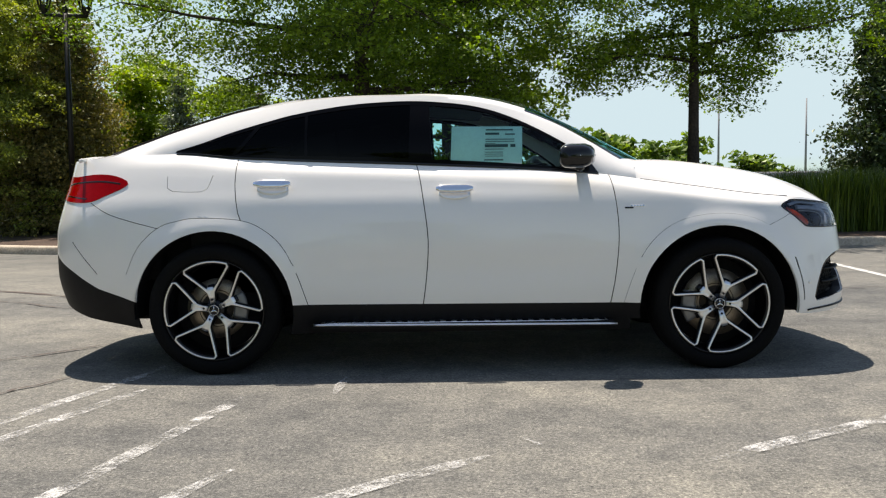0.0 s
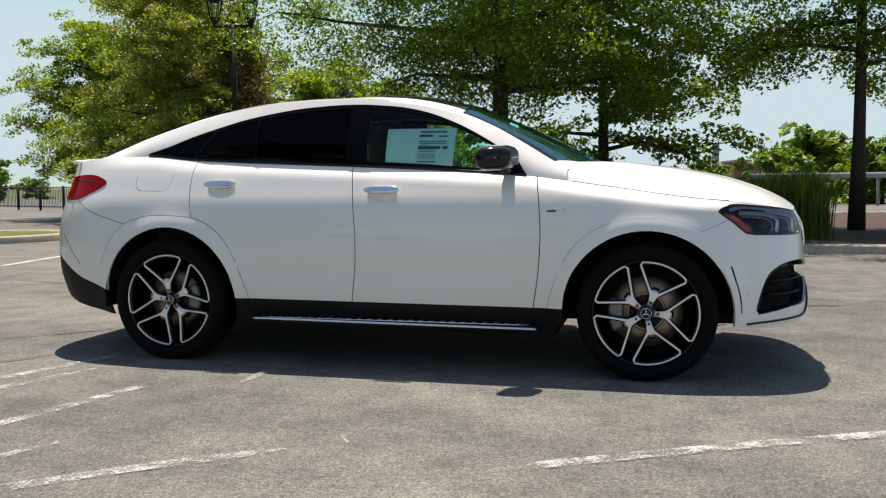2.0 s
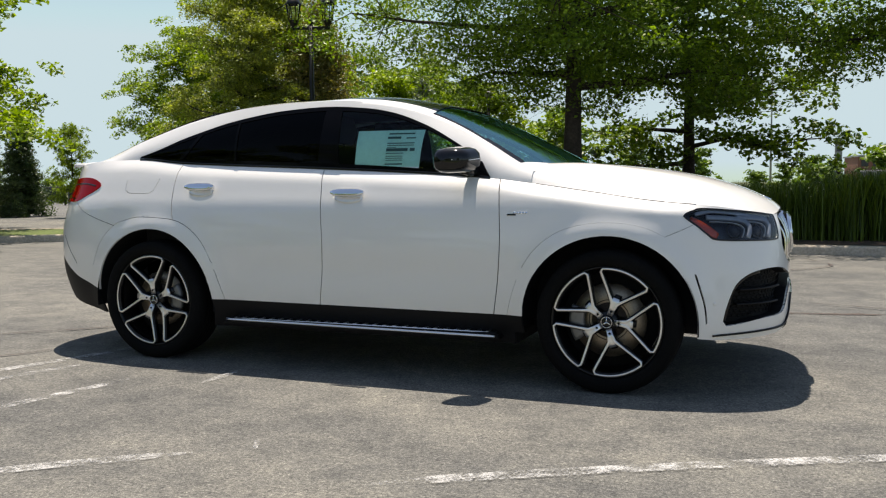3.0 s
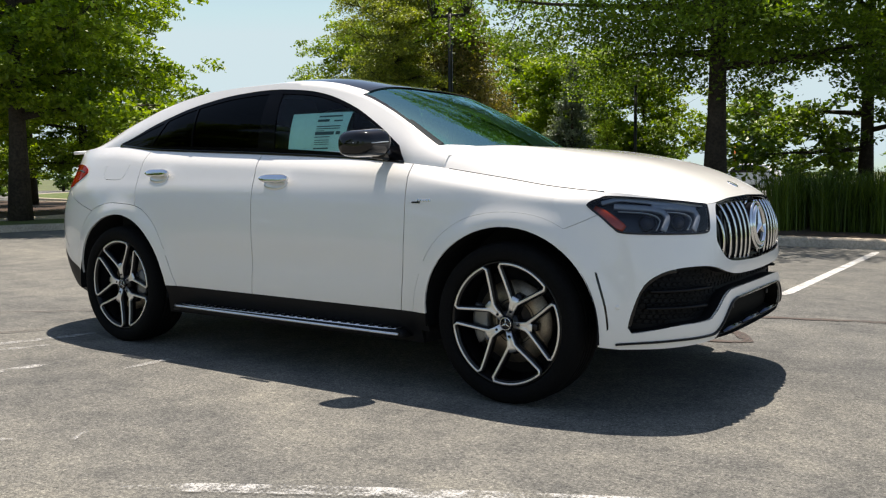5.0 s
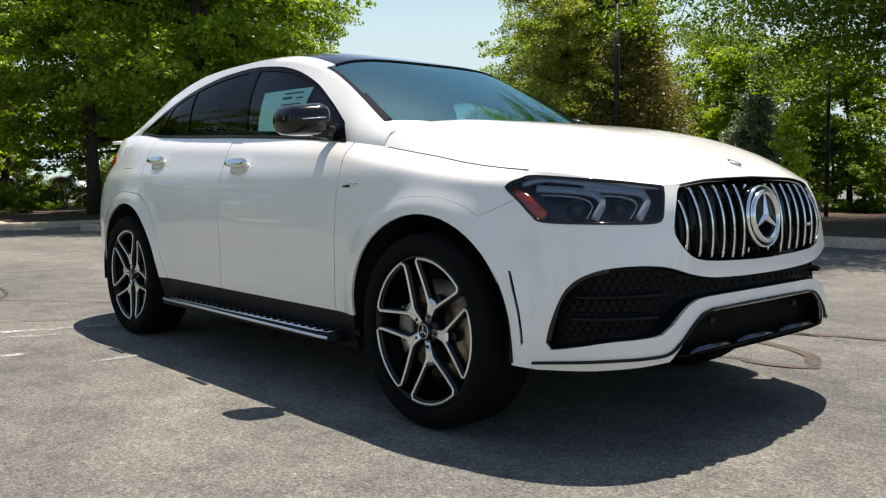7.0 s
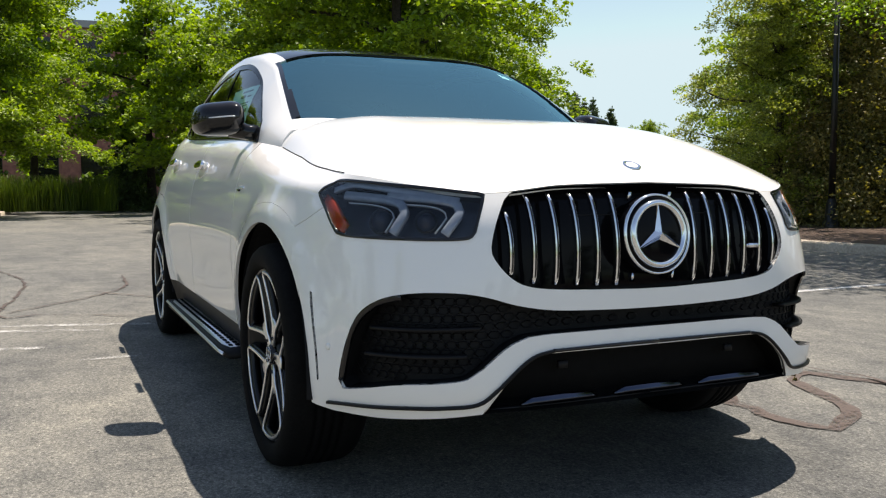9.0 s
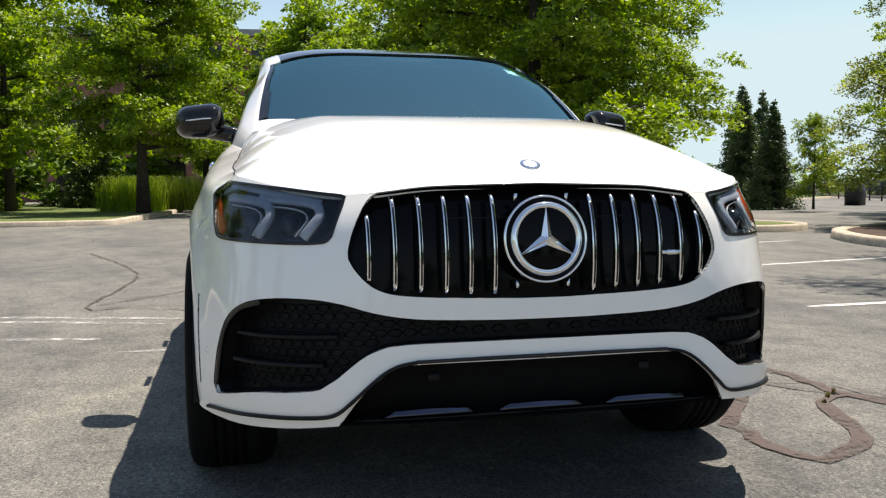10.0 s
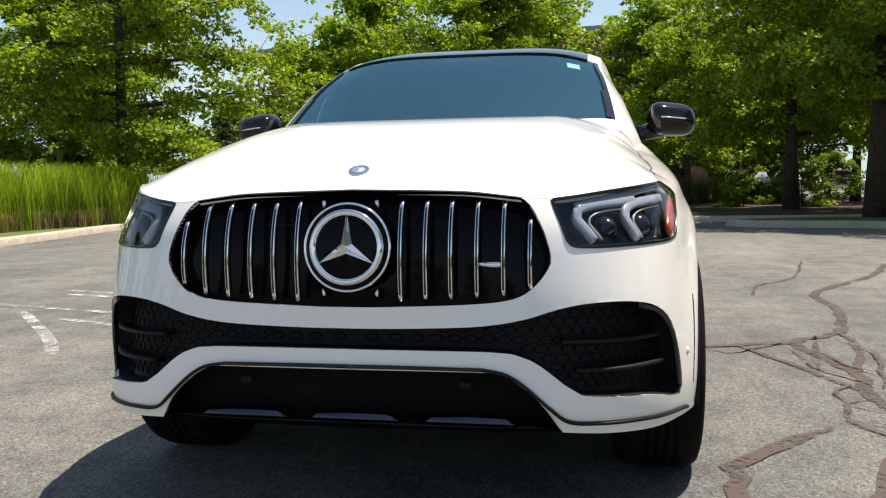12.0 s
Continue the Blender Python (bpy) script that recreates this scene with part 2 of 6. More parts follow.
def part(name, me, material, parent=None, label=""):
    """Links a mesh (or a bmesh) as one object under a thing or a part."""
    if isinstance(me, bmesh.types.BMesh):
        bm, me = me, bpy.data.meshes.new(name)
        bm.to_mesh(me)
        bm.free()
    if material and not me.materials:
        me.materials.append(M[material])
    ob = new(name, me)
    if parent is not None:
        ob.parent = parent
    if label:
        tagged(ob, label)
    return ob


def thing(name, label, category, at=(0, 0, 0), rz=0.0, group="", kind=""):
    ob = new(name)
    ob.matrix_basis = pose(*at, 0, 0, rz)
    return tagged(ob, label, category, group, kind)


def join(*pieces):
    """Joins (verts, faces) pieces into one."""
    vs, fs = [], []
    for v, f in pieces:
        o = len(vs)
        vs += [tuple(p) for p in v]
        fs += [tuple(i + o for i in q) for q in f]
    return vs, fs


def box(c, d, m=None):
    """A box with chamfered long edges: centre, sizes."""
    x, y, z = (k / 2 for k in d)
    e = min(x, y, z) * 0.25
    ring = [(x - e, -y), (x, -y + e), (x, y - e), (x - e, y), (-x + e, y), (-x, y - e), (-x, -y + e), (-x + e, -y)]
    v = [(c[0] + a, c[1] + b, c[2] + h) for h in (-z, z) for a, b in ring]
    f = [(i, (i + 1) % 8, (i + 1) % 8 + 8, i + 8) for i in range(8)] + [tuple(range(7, -1, -1)), tuple(range(8, 16))]
    if m is not None:
        v = [tuple(m @ Vector(p)) for p in v]
    return v, f


def tube(points, radii, sides=8, cap=True):
    """A round tapered tube along points."""
    pts = [Vector(p) for p in points]
    vs, fs = [], []
    for i, p in enumerate(pts):
        d = (pts[min(i + 1, len(pts) - 1)] - pts[max(i - 1, 0)]).normalized()
        a = d.orthogonal().normalized() if abs(d.z) < 0.99 else Vector((1, 0, 0))
        if i and abs(a.dot(prev)) < 0.999:
            a = (prev - d * prev.dot(d)).normalized()
        prev, b = a, d.cross(a)
        r = radii[i] if hasattr(radii, "__len__") else radii
        for k in range(sides):
            q = 2 * math.pi * k / sides
            vs.append(p + (a * math.cos(q) + b * math.sin(q)) * r)
    for i in range(len(pts) - 1):
        for k in range(sides):
            fs.append((i * sides + k, i * sides + (k + 1) % sides, (i + 1) * sides + (k + 1) % sides, (i + 1) * sides + k))
    if cap:
        fs += [tuple(range(sides - 1, -1, -1)), tuple(range(len(vs) - sides, len(vs)))]
    return vs, fs


def lathe(profile, sides=64, axis="y"):
    """Turns (radius, height) pairs round an axis; closed where the profile is."""
    vs, fs, n = [], [], len(profile)
    for k in range(sides):
        c, s = math.cos(2 * math.pi * k / sides), math.sin(2 * math.pi * k / sides)
        for r, h in profile:
            vs.append((r * c, h, r * s) if axis == "y" else (r * c, r * s, h) if axis == "z" else (h, r * c, r * s))
    for k in range(sides):
        for i in range(n - 1):
            a, b = k * n + i, ((k + 1) % sides) * n + i
            fs.append((a, a + 1, b + 1, b))
    return vs, fs


def leaf_cloud(centres, flatness, size, rng, droop=0.3):
    """Folded diamond leaves, one at each centre; the flatter, the more they lie face up."""
    n = len(centres)
    c = np.asarray(centres)
    up = rng.normal(size=(n, 3)) * (1.0 - flatness) + np.array((0, 0, flatness * 1.5))
    up /= np.linalg.norm(up, axis=1)[:, None]
    a = np.cross(up, rng.normal(size=(n, 3)))
    a /= np.linalg.norm(a, axis=1)[:, None]
    a[:, 2] -= droop * 0.5
    a /= np.linalg.norm(a, axis=1)[:, None]
    b = np.cross(a, up)
    b /= np.linalg.norm(b, axis=1)[:, None] + 1e-9
    u = np.cross(a, b)
    s = size * rng.uniform(0.55, 1.4, (n, 1))
    tip, w = a * s, b * s * 0.33
    vs = np.stack([c - tip * 0.5, c + w + u * s * 0.1, c + tip * 0.5, c - w + u * s * 0.1], 1).reshape(-1, 3)
    k = np.arange(n) * 4
    fs = np.stack([k, k + 1, k + 2, k, k + 2, k + 3], 1).reshape(-1, 3)
    return vs, fs


def numpy_mesh(name, vs, fs, smooth=False):
    me = bpy.data.meshes.new(name)
    me.vertices.add(len(vs))
    me.vertices.foreach_set("co", np.asarray(vs, dtype=np.float32).ravel())
    k = fs.shape[1]
    me.loops.add(fs.size)
    me.loops.foreach_set("vertex_index", fs.astype(np.int32).ravel())
    me.polygons.add(len(fs))
    me.polygons.foreach_set("loop_start", np.arange(0, fs.size, k, dtype=np.int32))
    me.polygons.foreach_set("use_smooth", [smooth] * len(fs))
    me.update(calc_edges=True)
    return me

# ---- ground, lot, kerbs ----
def flat(name, outline, z, material, **tags):
    bm = bmesh.new()
    bm.faces.new([bm.verts.new((x, y, z)) for x, y in outline])
    bmesh.ops.triangulate(bm, faces=bm.faces[:])
    bmesh.ops.recalc_face_normals(bm, faces=bm.faces[:])
    if bm.faces[0].normal.z < 0:
        bmesh.ops.reverse_faces(bm, faces=bm.faces[:])
    return tagged(part(name, bm, material), **tags)


def smooth_line(pts, step=0.6, closed=False):
    """Catmull-Rom through points, resampled."""
    p = [np.array(q, float) for q in pts]
    n, out = len(p), []
    for i in range(n if closed else n - 1):
        a, b, c, d = (p[(i + k) % n] if closed else p[min(max(i + k, 0), n - 1)] for k in (-1, 0, 1, 2))
        m = max(1, int(np.linalg.norm(c - b) / step))
        for t in np.linspace(0, 1, m, endpoint=False):
            out.append(0.5 * (2 * b + (c - a) * t + (2 * a - 5 * b + 4 * c - d) * t * t + (3 * b - a - 3 * c + d) * t ** 3))
    if not closed:
        out.append(p[-1])
    return out


def kerb_ring(name, pts, material="kerb", width=0.26, height=0.14, **tags):
    """A concrete kerb round an island: real step, rounded top edge. Returns the inner outline."""
    line = smooth_line(pts, 0.5, True)
    n = len(line)
    area = sum(line[i][0] * line[(i + 1) % n][1] - line[(i + 1) % n][0] * line[i][1] for i in range(n))
    sign = 1.0 if area > 0 else -1.0
    prof = [(0, -0.05), (0.012, height * 0.8), (0.035, height), (width, height), (width + 0.01, height - 0.1)]
    vs, fs, inner = [], [], []
    for i in range(n):
        d = line[(i + 1) % n] - line[i - 1]
        d = d / np.linalg.norm(d)
        inw = np.array((-d[1], d[0])) * sign
        for o, h in prof:
            q = line[i] + inw * o
            vs.append((q[0], q[1], h))
        inner.append(tuple(line[i] + inw * width * 0.95))
    k = len(prof)
    for i in range(n):
        j = (i + 1) % n
        for m in range(k - 1):
            fs.append((i * k + m, j * k + m, j * k + m + 1, i * k + m + 1) if sign > 0 else (i * k + m, i * k + m + 1, j * k + m + 1, j * k + m))
    tagged(part(name, mesh_of(name, vs, fs), material), **tags)
    return inner


flat("ground", [(-2500, -2500), (2500, -2500), (2500, 2500), (-2500, 2500)], -0.06, "field", label="rough grass land reaching to the horizon", category="ground", kind="structure")
flat("parking_lot", [(-75, -60), (60, -60), (60, 40), (-75, 75)], 0.0, "asphalt", label="worn grey asphalt parking lot with cracks", category="asphalt", kind="structure")

ISLANDS = {
    "north": ([(-7.5, 9.1), (-3, 8.9), (4, 8.7), (14, 8.2), (24, 7.5), (30, 12), (28, 24), (10, 26), (-6, 22), (-12, 17), (-10.5, 11.5)], "soil"),
    "north_west": ([(-11.2, 8.8), (-13.2, 7.0), (-14.0, 5.2), (-14.3, 3.6), (-15.6, 3.4), (-16.8, 6.0), (-15.6, 9.5), (-12.6, 11.6), (-11.0, 10.6)], "lawn"),
    "west": ([(-17.0, 2.6), (-19.0, 2.3), (-30, 2.8), (-40, 4.5), (-40, 15), (-30, 17), (-21, 13.5), (-17.6, 8.0)], "soil"),
    "south_west": ([(-19.0, -8.5), (-19.2, -4.8), (-22.0, -3.6), (-40, -3.2), (-48, -10), (-40, -34), (-14, -34), (6, -26), (9, -14), (2, -9.2), (-8.3, -9.8), (-14.5, -10.8), (-18.0, -10.3)], "lawn"),
    "far_west": ([(-26, 19.5), (-31, 20.5), (-36, 26), (-44, 36), (-60, 52), (-64, 46), (-50, 26), (-34, 19)], "lawn"),
}
for name, (pts, inside) in ISLANDS.items():
    inner = kerb_ring("kerb_" + name, pts, label="weathered concrete kerb round a planted island", category="kerb", kind="structure")
    flat("bed_" + name, inner, 0.12, inside, label="mulched planting bed" if inside == "soil" else "mown lawn strip", category="bed" if inside == "soil" else "lawn", kind="structure")

# ---- paint lines and cracks on the asphalt ----
def painted(name, pts, width, material, label, z=0.004, ragged=0.0, seed=1):
    rng = np.random.default_rng(seed)
    line = smooth_line([np.array(p, float) for p in pts], 0.09)
    vs, fs, n = [], [], len(line)
    for i in range(n):
        d = line[min(i + 1, n - 1)] - line[max(i - 1, 0)]
        d = d / (np.linalg.norm(d) + 1e-9)
        o = np.array((-d[1], d[0]))
        c = line[i] + o * rng.normal(0, ragged * 0.5)
        w = width * (1 + rng.normal(0, ragged * 6 if ragged else 0)) / 2
        w = max(width * 0.2, w) * min(1.0, 0.25 + 0.25 * min(i, n - 1 - i))
        vs += [(*(c - o * w), z), (*(c + o * w), z)]
    fs = [(2 * i, 2 * i + 2, 2 * i + 3, 2 * i + 1) for i in range(n - 1)]
    return tagged(part(name, mesh_of(name, vs, [q[::-1] for q in fs]), material), label, "road marking" if material in ("line", "stall") else "crack", kind="structure")


OLD_LINES = [((-3.0, -4.6), (-2.25, -1.97), (-2.03, -1.30), (-1.75, -0.4)), ((-2.7, -4.4), (-2.10, -2.27), (-1.78, -1.32)), ((-2.1, -5.0), (-1.54, -2.91), (-1.18, -1.5)),
             ((-1.3, -3.5), (-1.07, -2.92), (-0.96, -2.70)), ((-1.6, -4.0), (-0.51, -3.0), (0.05, -2.57)), ((0.19, -2.30), (0.27, -2.44)), ((0.9, -2.68), (1.03, -2.59), (1.85, -2.13), (2.9, -1.6)),
             ((-0.72, -1.5), (-0.70, -1.1))]
for k, pts in enumerate(OLD_LINES):
    painted("old_line_%d" % (k + 1), pts, 0.085, "line", "faded white paint line, worn to specks", 0.004 + 0.0006 * k, 0.0007, k)
STALLS = [((1.72, 3.5), (1.80, 8.4)), ((-1.30, 3.6), (-1.45, 8.5)), ((-4.45, 4.8), (-5.2, 8.6)), ((4.9, 3.4), (5.2, 8.1)), ((8.0, 3.2), (8.5, 7.8)), ((-7.6, 4.5), (-8.4, 8.6))]
for k, pts in enumerate(STALLS):
    painted("stall_line_%d" % (k + 1), pts, 0.10, "stall", "white parking stall line", 0.004, 0.0005, 40 + k)
CRACKS = [((-6.2, 3.9), (-4.76, 3.33), (-3.33, 2.48), (-2.3, 2.40), (-1.29, 2.16), (-0.85, 1.80), (-0.02, 1.93), (0.40, 1.86), (0.77, 1.90), (1.26, 1.92), (1.9, 2.2), (3.2, 2.5)),
          ((1.26, 1.92), (1.33, 1.70), (1.55, 1.62), (1.85, 1.49), (1.98, 1.33), (2.05, 1.17), (1.86, 1.09), (1.67, 1.12), (1.56, 1.10), (1.36, 1.26), (1.0, 1.56)),
          ((-0.85, 1.80), (-0.75, 1.45), (-0.69, 1.2), (-0.9, 0.7)), ((-0.75, 1.45), (-0.3, 1.62), (0.40, 1.86)), ((-1.29, 2.16), (-0.9, 2.15), (-0.4, 2.05), (-0.02, 1.93)), ((-0.95, 1.95), (-0.55, 1.85), (-0.1, 1.78)), 
          ((-9.0, -2.9), (-5.6, -1.9), (-2.83, -2.0), (-2.73, -1.75), (-2.33, -0.98)), ((-2.83, -2.0), (-4.18, -1.04), (-5.6, -0.9)), ((-4.2, -1.35), (-3.03, -0.47), (-2.5, 0.09)), ((-6.4, 3.0), (-4.6, 2.56), (-3.8, 2.08), (-3.0, 1.9)),
          ((0.5, 1.87), (0.62, 1.72), (0.9, 1.66), (1.15, 1.78), (1.26, 1.92)), ((0.62, 1.72), (0.78, 1.88)), ((0.9, 1.66), (1.0, 1.9)), ((0.2, 1.9), (0.35, 1.74), (0.62, 1.72)), ((-0.64, 1.74), (-0.17, 1.76), (0.08, 1.86), (0.3, 1.95)), ((-0.8, 1.86), (-0.34, 1.91), (0.0, 2.01)), ((-1.05, 2.08), (-0.6, 2.16), (-0.22, 2.1), (0.3, 1.97)), ((-0.72, 1.23), (-0.51, 1.37), (-0.7, 1.6), (-0.92, 1.79)), ((1.06, 1.98), (1.27, 1.99), (1.43, 2.07), (1.9, 2.0)), ((-14.5, -5.0), (-13.1, -3.7), (-11.9, -3.3), (-11.0, -3.8)), ((2.6, 3.0), (4.0, 2.7), (6.0, 3.3)), ((2.4, 6.0), (3.0, 6.9), (2.7, 7.8))]
for k, pts in enumerate(CRACKS):
    painted("crack_%d" % (k + 1), pts, 0.075 if k in (0, 1, 2) else 0.028 if k > 5 else 0.045, "crack", "dark sealed crack in the asphalt", 0.006 + 0.0005 * k, 0.017, 80 + k)

# ---- trees and shrubs ----
def tree_parts(seed, height, clear, radius, leaves, leaf_size, trunk_r, droop=0.35, squash=0.75, limbs=11, waist=0.0):
    """Trunk and limbs as one piece, leaves as another. The crown starts at clear and is uneven, with gaps."""
    rng = np.random.default_rng(seed)
    wood, tips = [], []
    bend = rng.normal(0, 0.12, (6, 2)).cumsum(0) * 0.5
    tp = [(bend[i][0] * i / 5, bend[i][1] * i / 5, height * 0.93 * i / 5) for i in range(6)]
    tp[0] = (0, 0, -0.1)
    wood.append(tube(tp, [trunk_r * 1.25] + [trunk_r * (1 - 0.17 * i) for i in range(1, 6)], 9))
    for k in range(limbs):
        h = clear + (height * 0.86 - clear) * (k + 0.4) / limbs
        i = min(4, int(h / (height * 0.93) * 5))
        f = h / (height * 0.93) * 5 - i
        base = Vector(tp[i]).lerp(Vector(tp[i + 1]), f)
        az = k * 2.4 + rng.uniform(-0.5, 0.5)
        rel = (h - clear) / (height - clear)
        reach = radius * (1.0 - 0.65 * rel ** 1.6) * (1.0 - waist * max(0.0, 1.0 - rel / 0.35) ** 2) * rng.uniform(0.8, 1.12)
        rise = (0.05 + 0.75 * rel) * reach * 0.55
        pts = [base]
        for q in (0.33, 0.66, 1.0):
            pts.append(base + Vector((math.cos(az) * reach * q, math.sin(az) * reach * q, rise * q + rng.uniform(-0.15, 0.15))) + Vector(rng.normal(0, 0.10 * reach * q * 0.4, 3)))
        wood.append(tube(pts, [trunk_r * 0.42 * (1 - 0.5 * rel), trunk_r * 0.26, trunk_r * 0.15, trunk_r * 0.05], 5, False))
        for q in np.linspace(0.22, 1.0, 9):
            s = q * 3
            j = min(2, int(s))
            c = Vector(pts[j]).lerp(Vector(pts[j + 1]), s - j)
            for _ in range(4):
                off = Vector(np.clip(rng.normal(0, 1, 3), -1.6, 1.6)) * radius * (0.09 + 0.07 * q)
                off.z *= squash * 0.8
                tips.append((c + off, radius * rng.uniform(0.055, 0.115)))
                if rng.random() < 0.6:
                    wood.append(tube([c, c + off], [trunk_r * 0.06, trunk_r * 0.02], 3, False))
    for _ in range(16):
        c = Vector((rng.normal(0, 0.13) * radius, rng.normal(0, 0.13) * radius, height * rng.uniform(0.82, 0.955)))
        tips.append((c, radius * rng.uniform(0.06, 0.12)))
    per = np.array([r ** 1.6 for _, r in tips])
    per = np.maximum(4, (per / per.sum() * leaves)).astype(int)
    pts = []
    for (c, r), n in zip(tips, per):
        d = rng.normal(size=(n, 3))
        d *= (rng.random(n) ** 0.45 / np.linalg.norm(d, axis=1))[:, None]
        out = np.array((c[0], c[1]))
        d[:, 2] = d[:, 2] * squash * 0.55 - 0.35 * (d[:, :2] @ out) / (np.linalg.norm(out) + 0.3)
        pts.append(np.array(c) + d * r * 1.45)
    pts = np.concatenate(pts)
    lv, lf = leaf_cloud(pts, 0.5, leaf_size, rng, droop)
    return join(*wood), (lv, lf)


def conifer_parts(seed, height, radius, leaves, leaf_size, trunk_r, clear=0.3, loose=0.07):
    rng = np.random.default_rng(seed)
    wood = [tube([(0, 0, -0.1), (0, 0, height * 0.5), (0, 0, height)], [trunk_r, trunk_r * 0.6, 0.01], 7)]
    pts = []
    tiers = int(height * 4)
    total = 0.0
    rows = []
    for k in range(tiers):
        h = clear + (height - clear) * (k / tiers)
        reach = radius * (1 - k / tiers) ** 0.85
        rows.append((h, reach))
        total += reach
    for h, reach in rows:
        arms = max(4, int(6 + reach * 5))
        for a in range(arms):
            az = rng.uniform(0, 2 * math.pi)
            r = reach * rng.uniform(0.65, 1.12)
            tip = Vector((math.cos(az) * r, math.sin(az) * r, h - 0.16 * r + rng.normal(0, 0.05)))
            if r > 0.35:
                wood.append(tube([(0, 0, h), tip], [0.02, 0.006], 3, False))
            n = max(3, int(leaves * reach / total / arms))
            q = rng.random((n, 1)) ** 0.6
            c = np.array((0, 0, h)) * (1 - q) + np.array(tip) * q
            c += rng.normal(0, loose * (1 + 0.7 * r), (n, 3)) * np.array((1, 1, 0.7))
            pts.append(c)
    lv, lf = leaf_cloud(np.concatenate(pts), 0.25, leaf_size, rng, 0.5)
    return join(*wood), (lv, lf)


def plant(name, parts, leaf, label, category="tree"):
    ob = thing(name, label, category)
    (wv, wf), (lv, lf) = parts
    part("trunk", mesh_of("trunk", wv, wf), "bark", ob)
    part("crown", numpy_mesh("crown", lv, lf), leaf, ob)
    return ob


def put(ob, x, y, rz, s=1.0, z=0.12, group=""):
    ob.scale = (1, 1, 1)
    c = copy_thing(ob, pose(x, y, z, 0, 0, rz))
    c.scale = (s, s, s)
    if group:
        tagged(c, group=group)
    return c


def settle_first(ob, x, y, rz, s=1.0, z=0.12):
    ob.matrix_basis = pose(x, y, z, 0, 0, rz)
    ob.scale = (s, s, s)
    return ob


oak = plant("oak_tree", tree_parts(3, 11.5, 3.0, 6.3, 190000, 0.088, 0.23, limbs=23, waist=0.40), "leaf_oak", "broad oak with dark green summer leaves in a bed")
settle_first(oak, -2.0, 13.5, 20)
young_oak = plant("young_oak_tree", tree_parts(8, 11.0, 3.3, 4.7, 100000, 0.088, 0.15, limbs=20, waist=0.5), "leaf_oak", "slender young oak with an open leafy crown")
settle_first(young_oak, 5.6, 13.9, 60)
maple = plant("maple_tree", tree_parts(21, 10.0, 2.3, 4.1, 66000, 0.14, 0.24, limbs=19), "leaf_maple", "full leafy maple with a dark trunk in mulch")
settle_first(maple, -16.4, 6.7, 0, 0.92)
lime = plant("lime_tree", tree_parts(31, 10.5, 1.7, 4.2, 58000, 0.14, 0.2, limbs=18), "leaf_lime", "tall light green leafy tree behind the lot")
settle_first(lime, -17.5, -12.6, 50, 0.85)
for x, y, r, s in ((-22.0, 6.0, 90, 0.88), (-26.5, -3.8, 70, 0.9)):
    put(maple, x, y, r, s, group="maples round the lot")
for x, y, r, s in ((-14.5, 19.7, 0, 0.78), (-18.3, 21.7, 110, 0.70), (-20.7, 11.2, 200, 0.8), (-22.0, -18.0, 130, 0.95)):
    put(lime, x, y, r, s, group="light green trees round the lot")
back_maple = plant("maple_tree", tree_parts(22, 10.0, 2.2, 3.9, 15000, 0.23, 0.19, limbs=15), "leaf_maple", "full leafy maple standing further back")
settle_first(back_maple, -31.0, -9.0, 10, 0.95)
back_lime = plant("lime_tree", tree_parts(33, 10.5, 1.5, 4.2, 15000, 0.24, 0.2, limbs=16), "leaf_lime", "light green leafy tree standing further back")
settle_first(back_lime, -34.0, -22.0, 20, 1.3)
for x, y, r, s in ((-37.0, -2.0, 190, 1.0), (-30.5, 10.0, 250, 0.95), (-33.5, 2.5, 20, 0.95), (-28.5, 14.0, 310, 0.85), (-28.0, 3.6, 130, 0.72), (-33.0, 6.4, 40, 0.85), (-38.5, 4.5, 70, 0.85), (14.5, -36.0, 75, 1.1), (-2.0, -37.0, 120, 1.05)):
    put(back_maple, x, y, r, s, group="maples round the lot")
for x, y, r, s in ((-21.0, -24.0, 310, 1.05), (-9.5, -18.5, 200, 0.95), (-36.0, 14.4, 30, 0.95), (-43.0, -12.0, 0, 1.05), (-36.0, -14.0, 100, 0.8)):
    put(back_lime, x, y, r, s, group="light green trees round the lot")
put(back_lime, -22.3, 19.5, 260, group="light green trees round the lot").scale = (0.21, 0.21, 0.34)
deep = plant("ash_tree", tree_parts(35, 10.0, 1.4, 4.0, 24000, 0.17, 0.19, limbs=17), "leaf_deep", "shaded deep green leafy tree behind the bed")
settle_first(deep, -0.05, 19.6, 230, 0.66)
for x, y, r, s in ((-13.5, 33.3, 80, 0.75), (-19.5, 36.0, 150, 0.9)):
    put(deep, x, y, r, s, group="deep green trees behind the bed")
shrub = plant("round_shrub", tree_parts(61, 2.5, 0.1, 1.7, 9000, 0.11, 0.05, limbs=10), "leaf_deep", "dense round green shrub in the bed", "shrub")
settle_first(shrub, -5.9, 19.0, 0, 0.8)
for x, y, r, s in ((-8.6, 20.2, 140, 1.1), (-4.9, 18.4, 80, 0.45), (-24.8, 6.9, 60, 0.6), (-26.0, 8.0, 200, 0.7), (-25.5, 5.2, 310, 0.5)):
    put(shrub, x, y, r, s, group="shrubs in the bed")
young_lime = plant("young_lime_tree", tree_parts(41, 4.3, 0.5, 2.0, 20000, 0.115, 0.08, limbs=16), "leaf_lime", "low light green leafy tree behind the spruce")
settle_first(young_lime, -6.2, 20.6, 30)
put(young_lime, -9.6, 20.8, 150, 1.15, group="low light green trees in the bed")
brown = plant("rusty_conifer", conifer_parts(5, 6.0, 2.05, 62000, 0.075, 0.13, 0.2, 0.13), "leaf_brown", "half-dead conifer with rusty brown needles", "conifer")
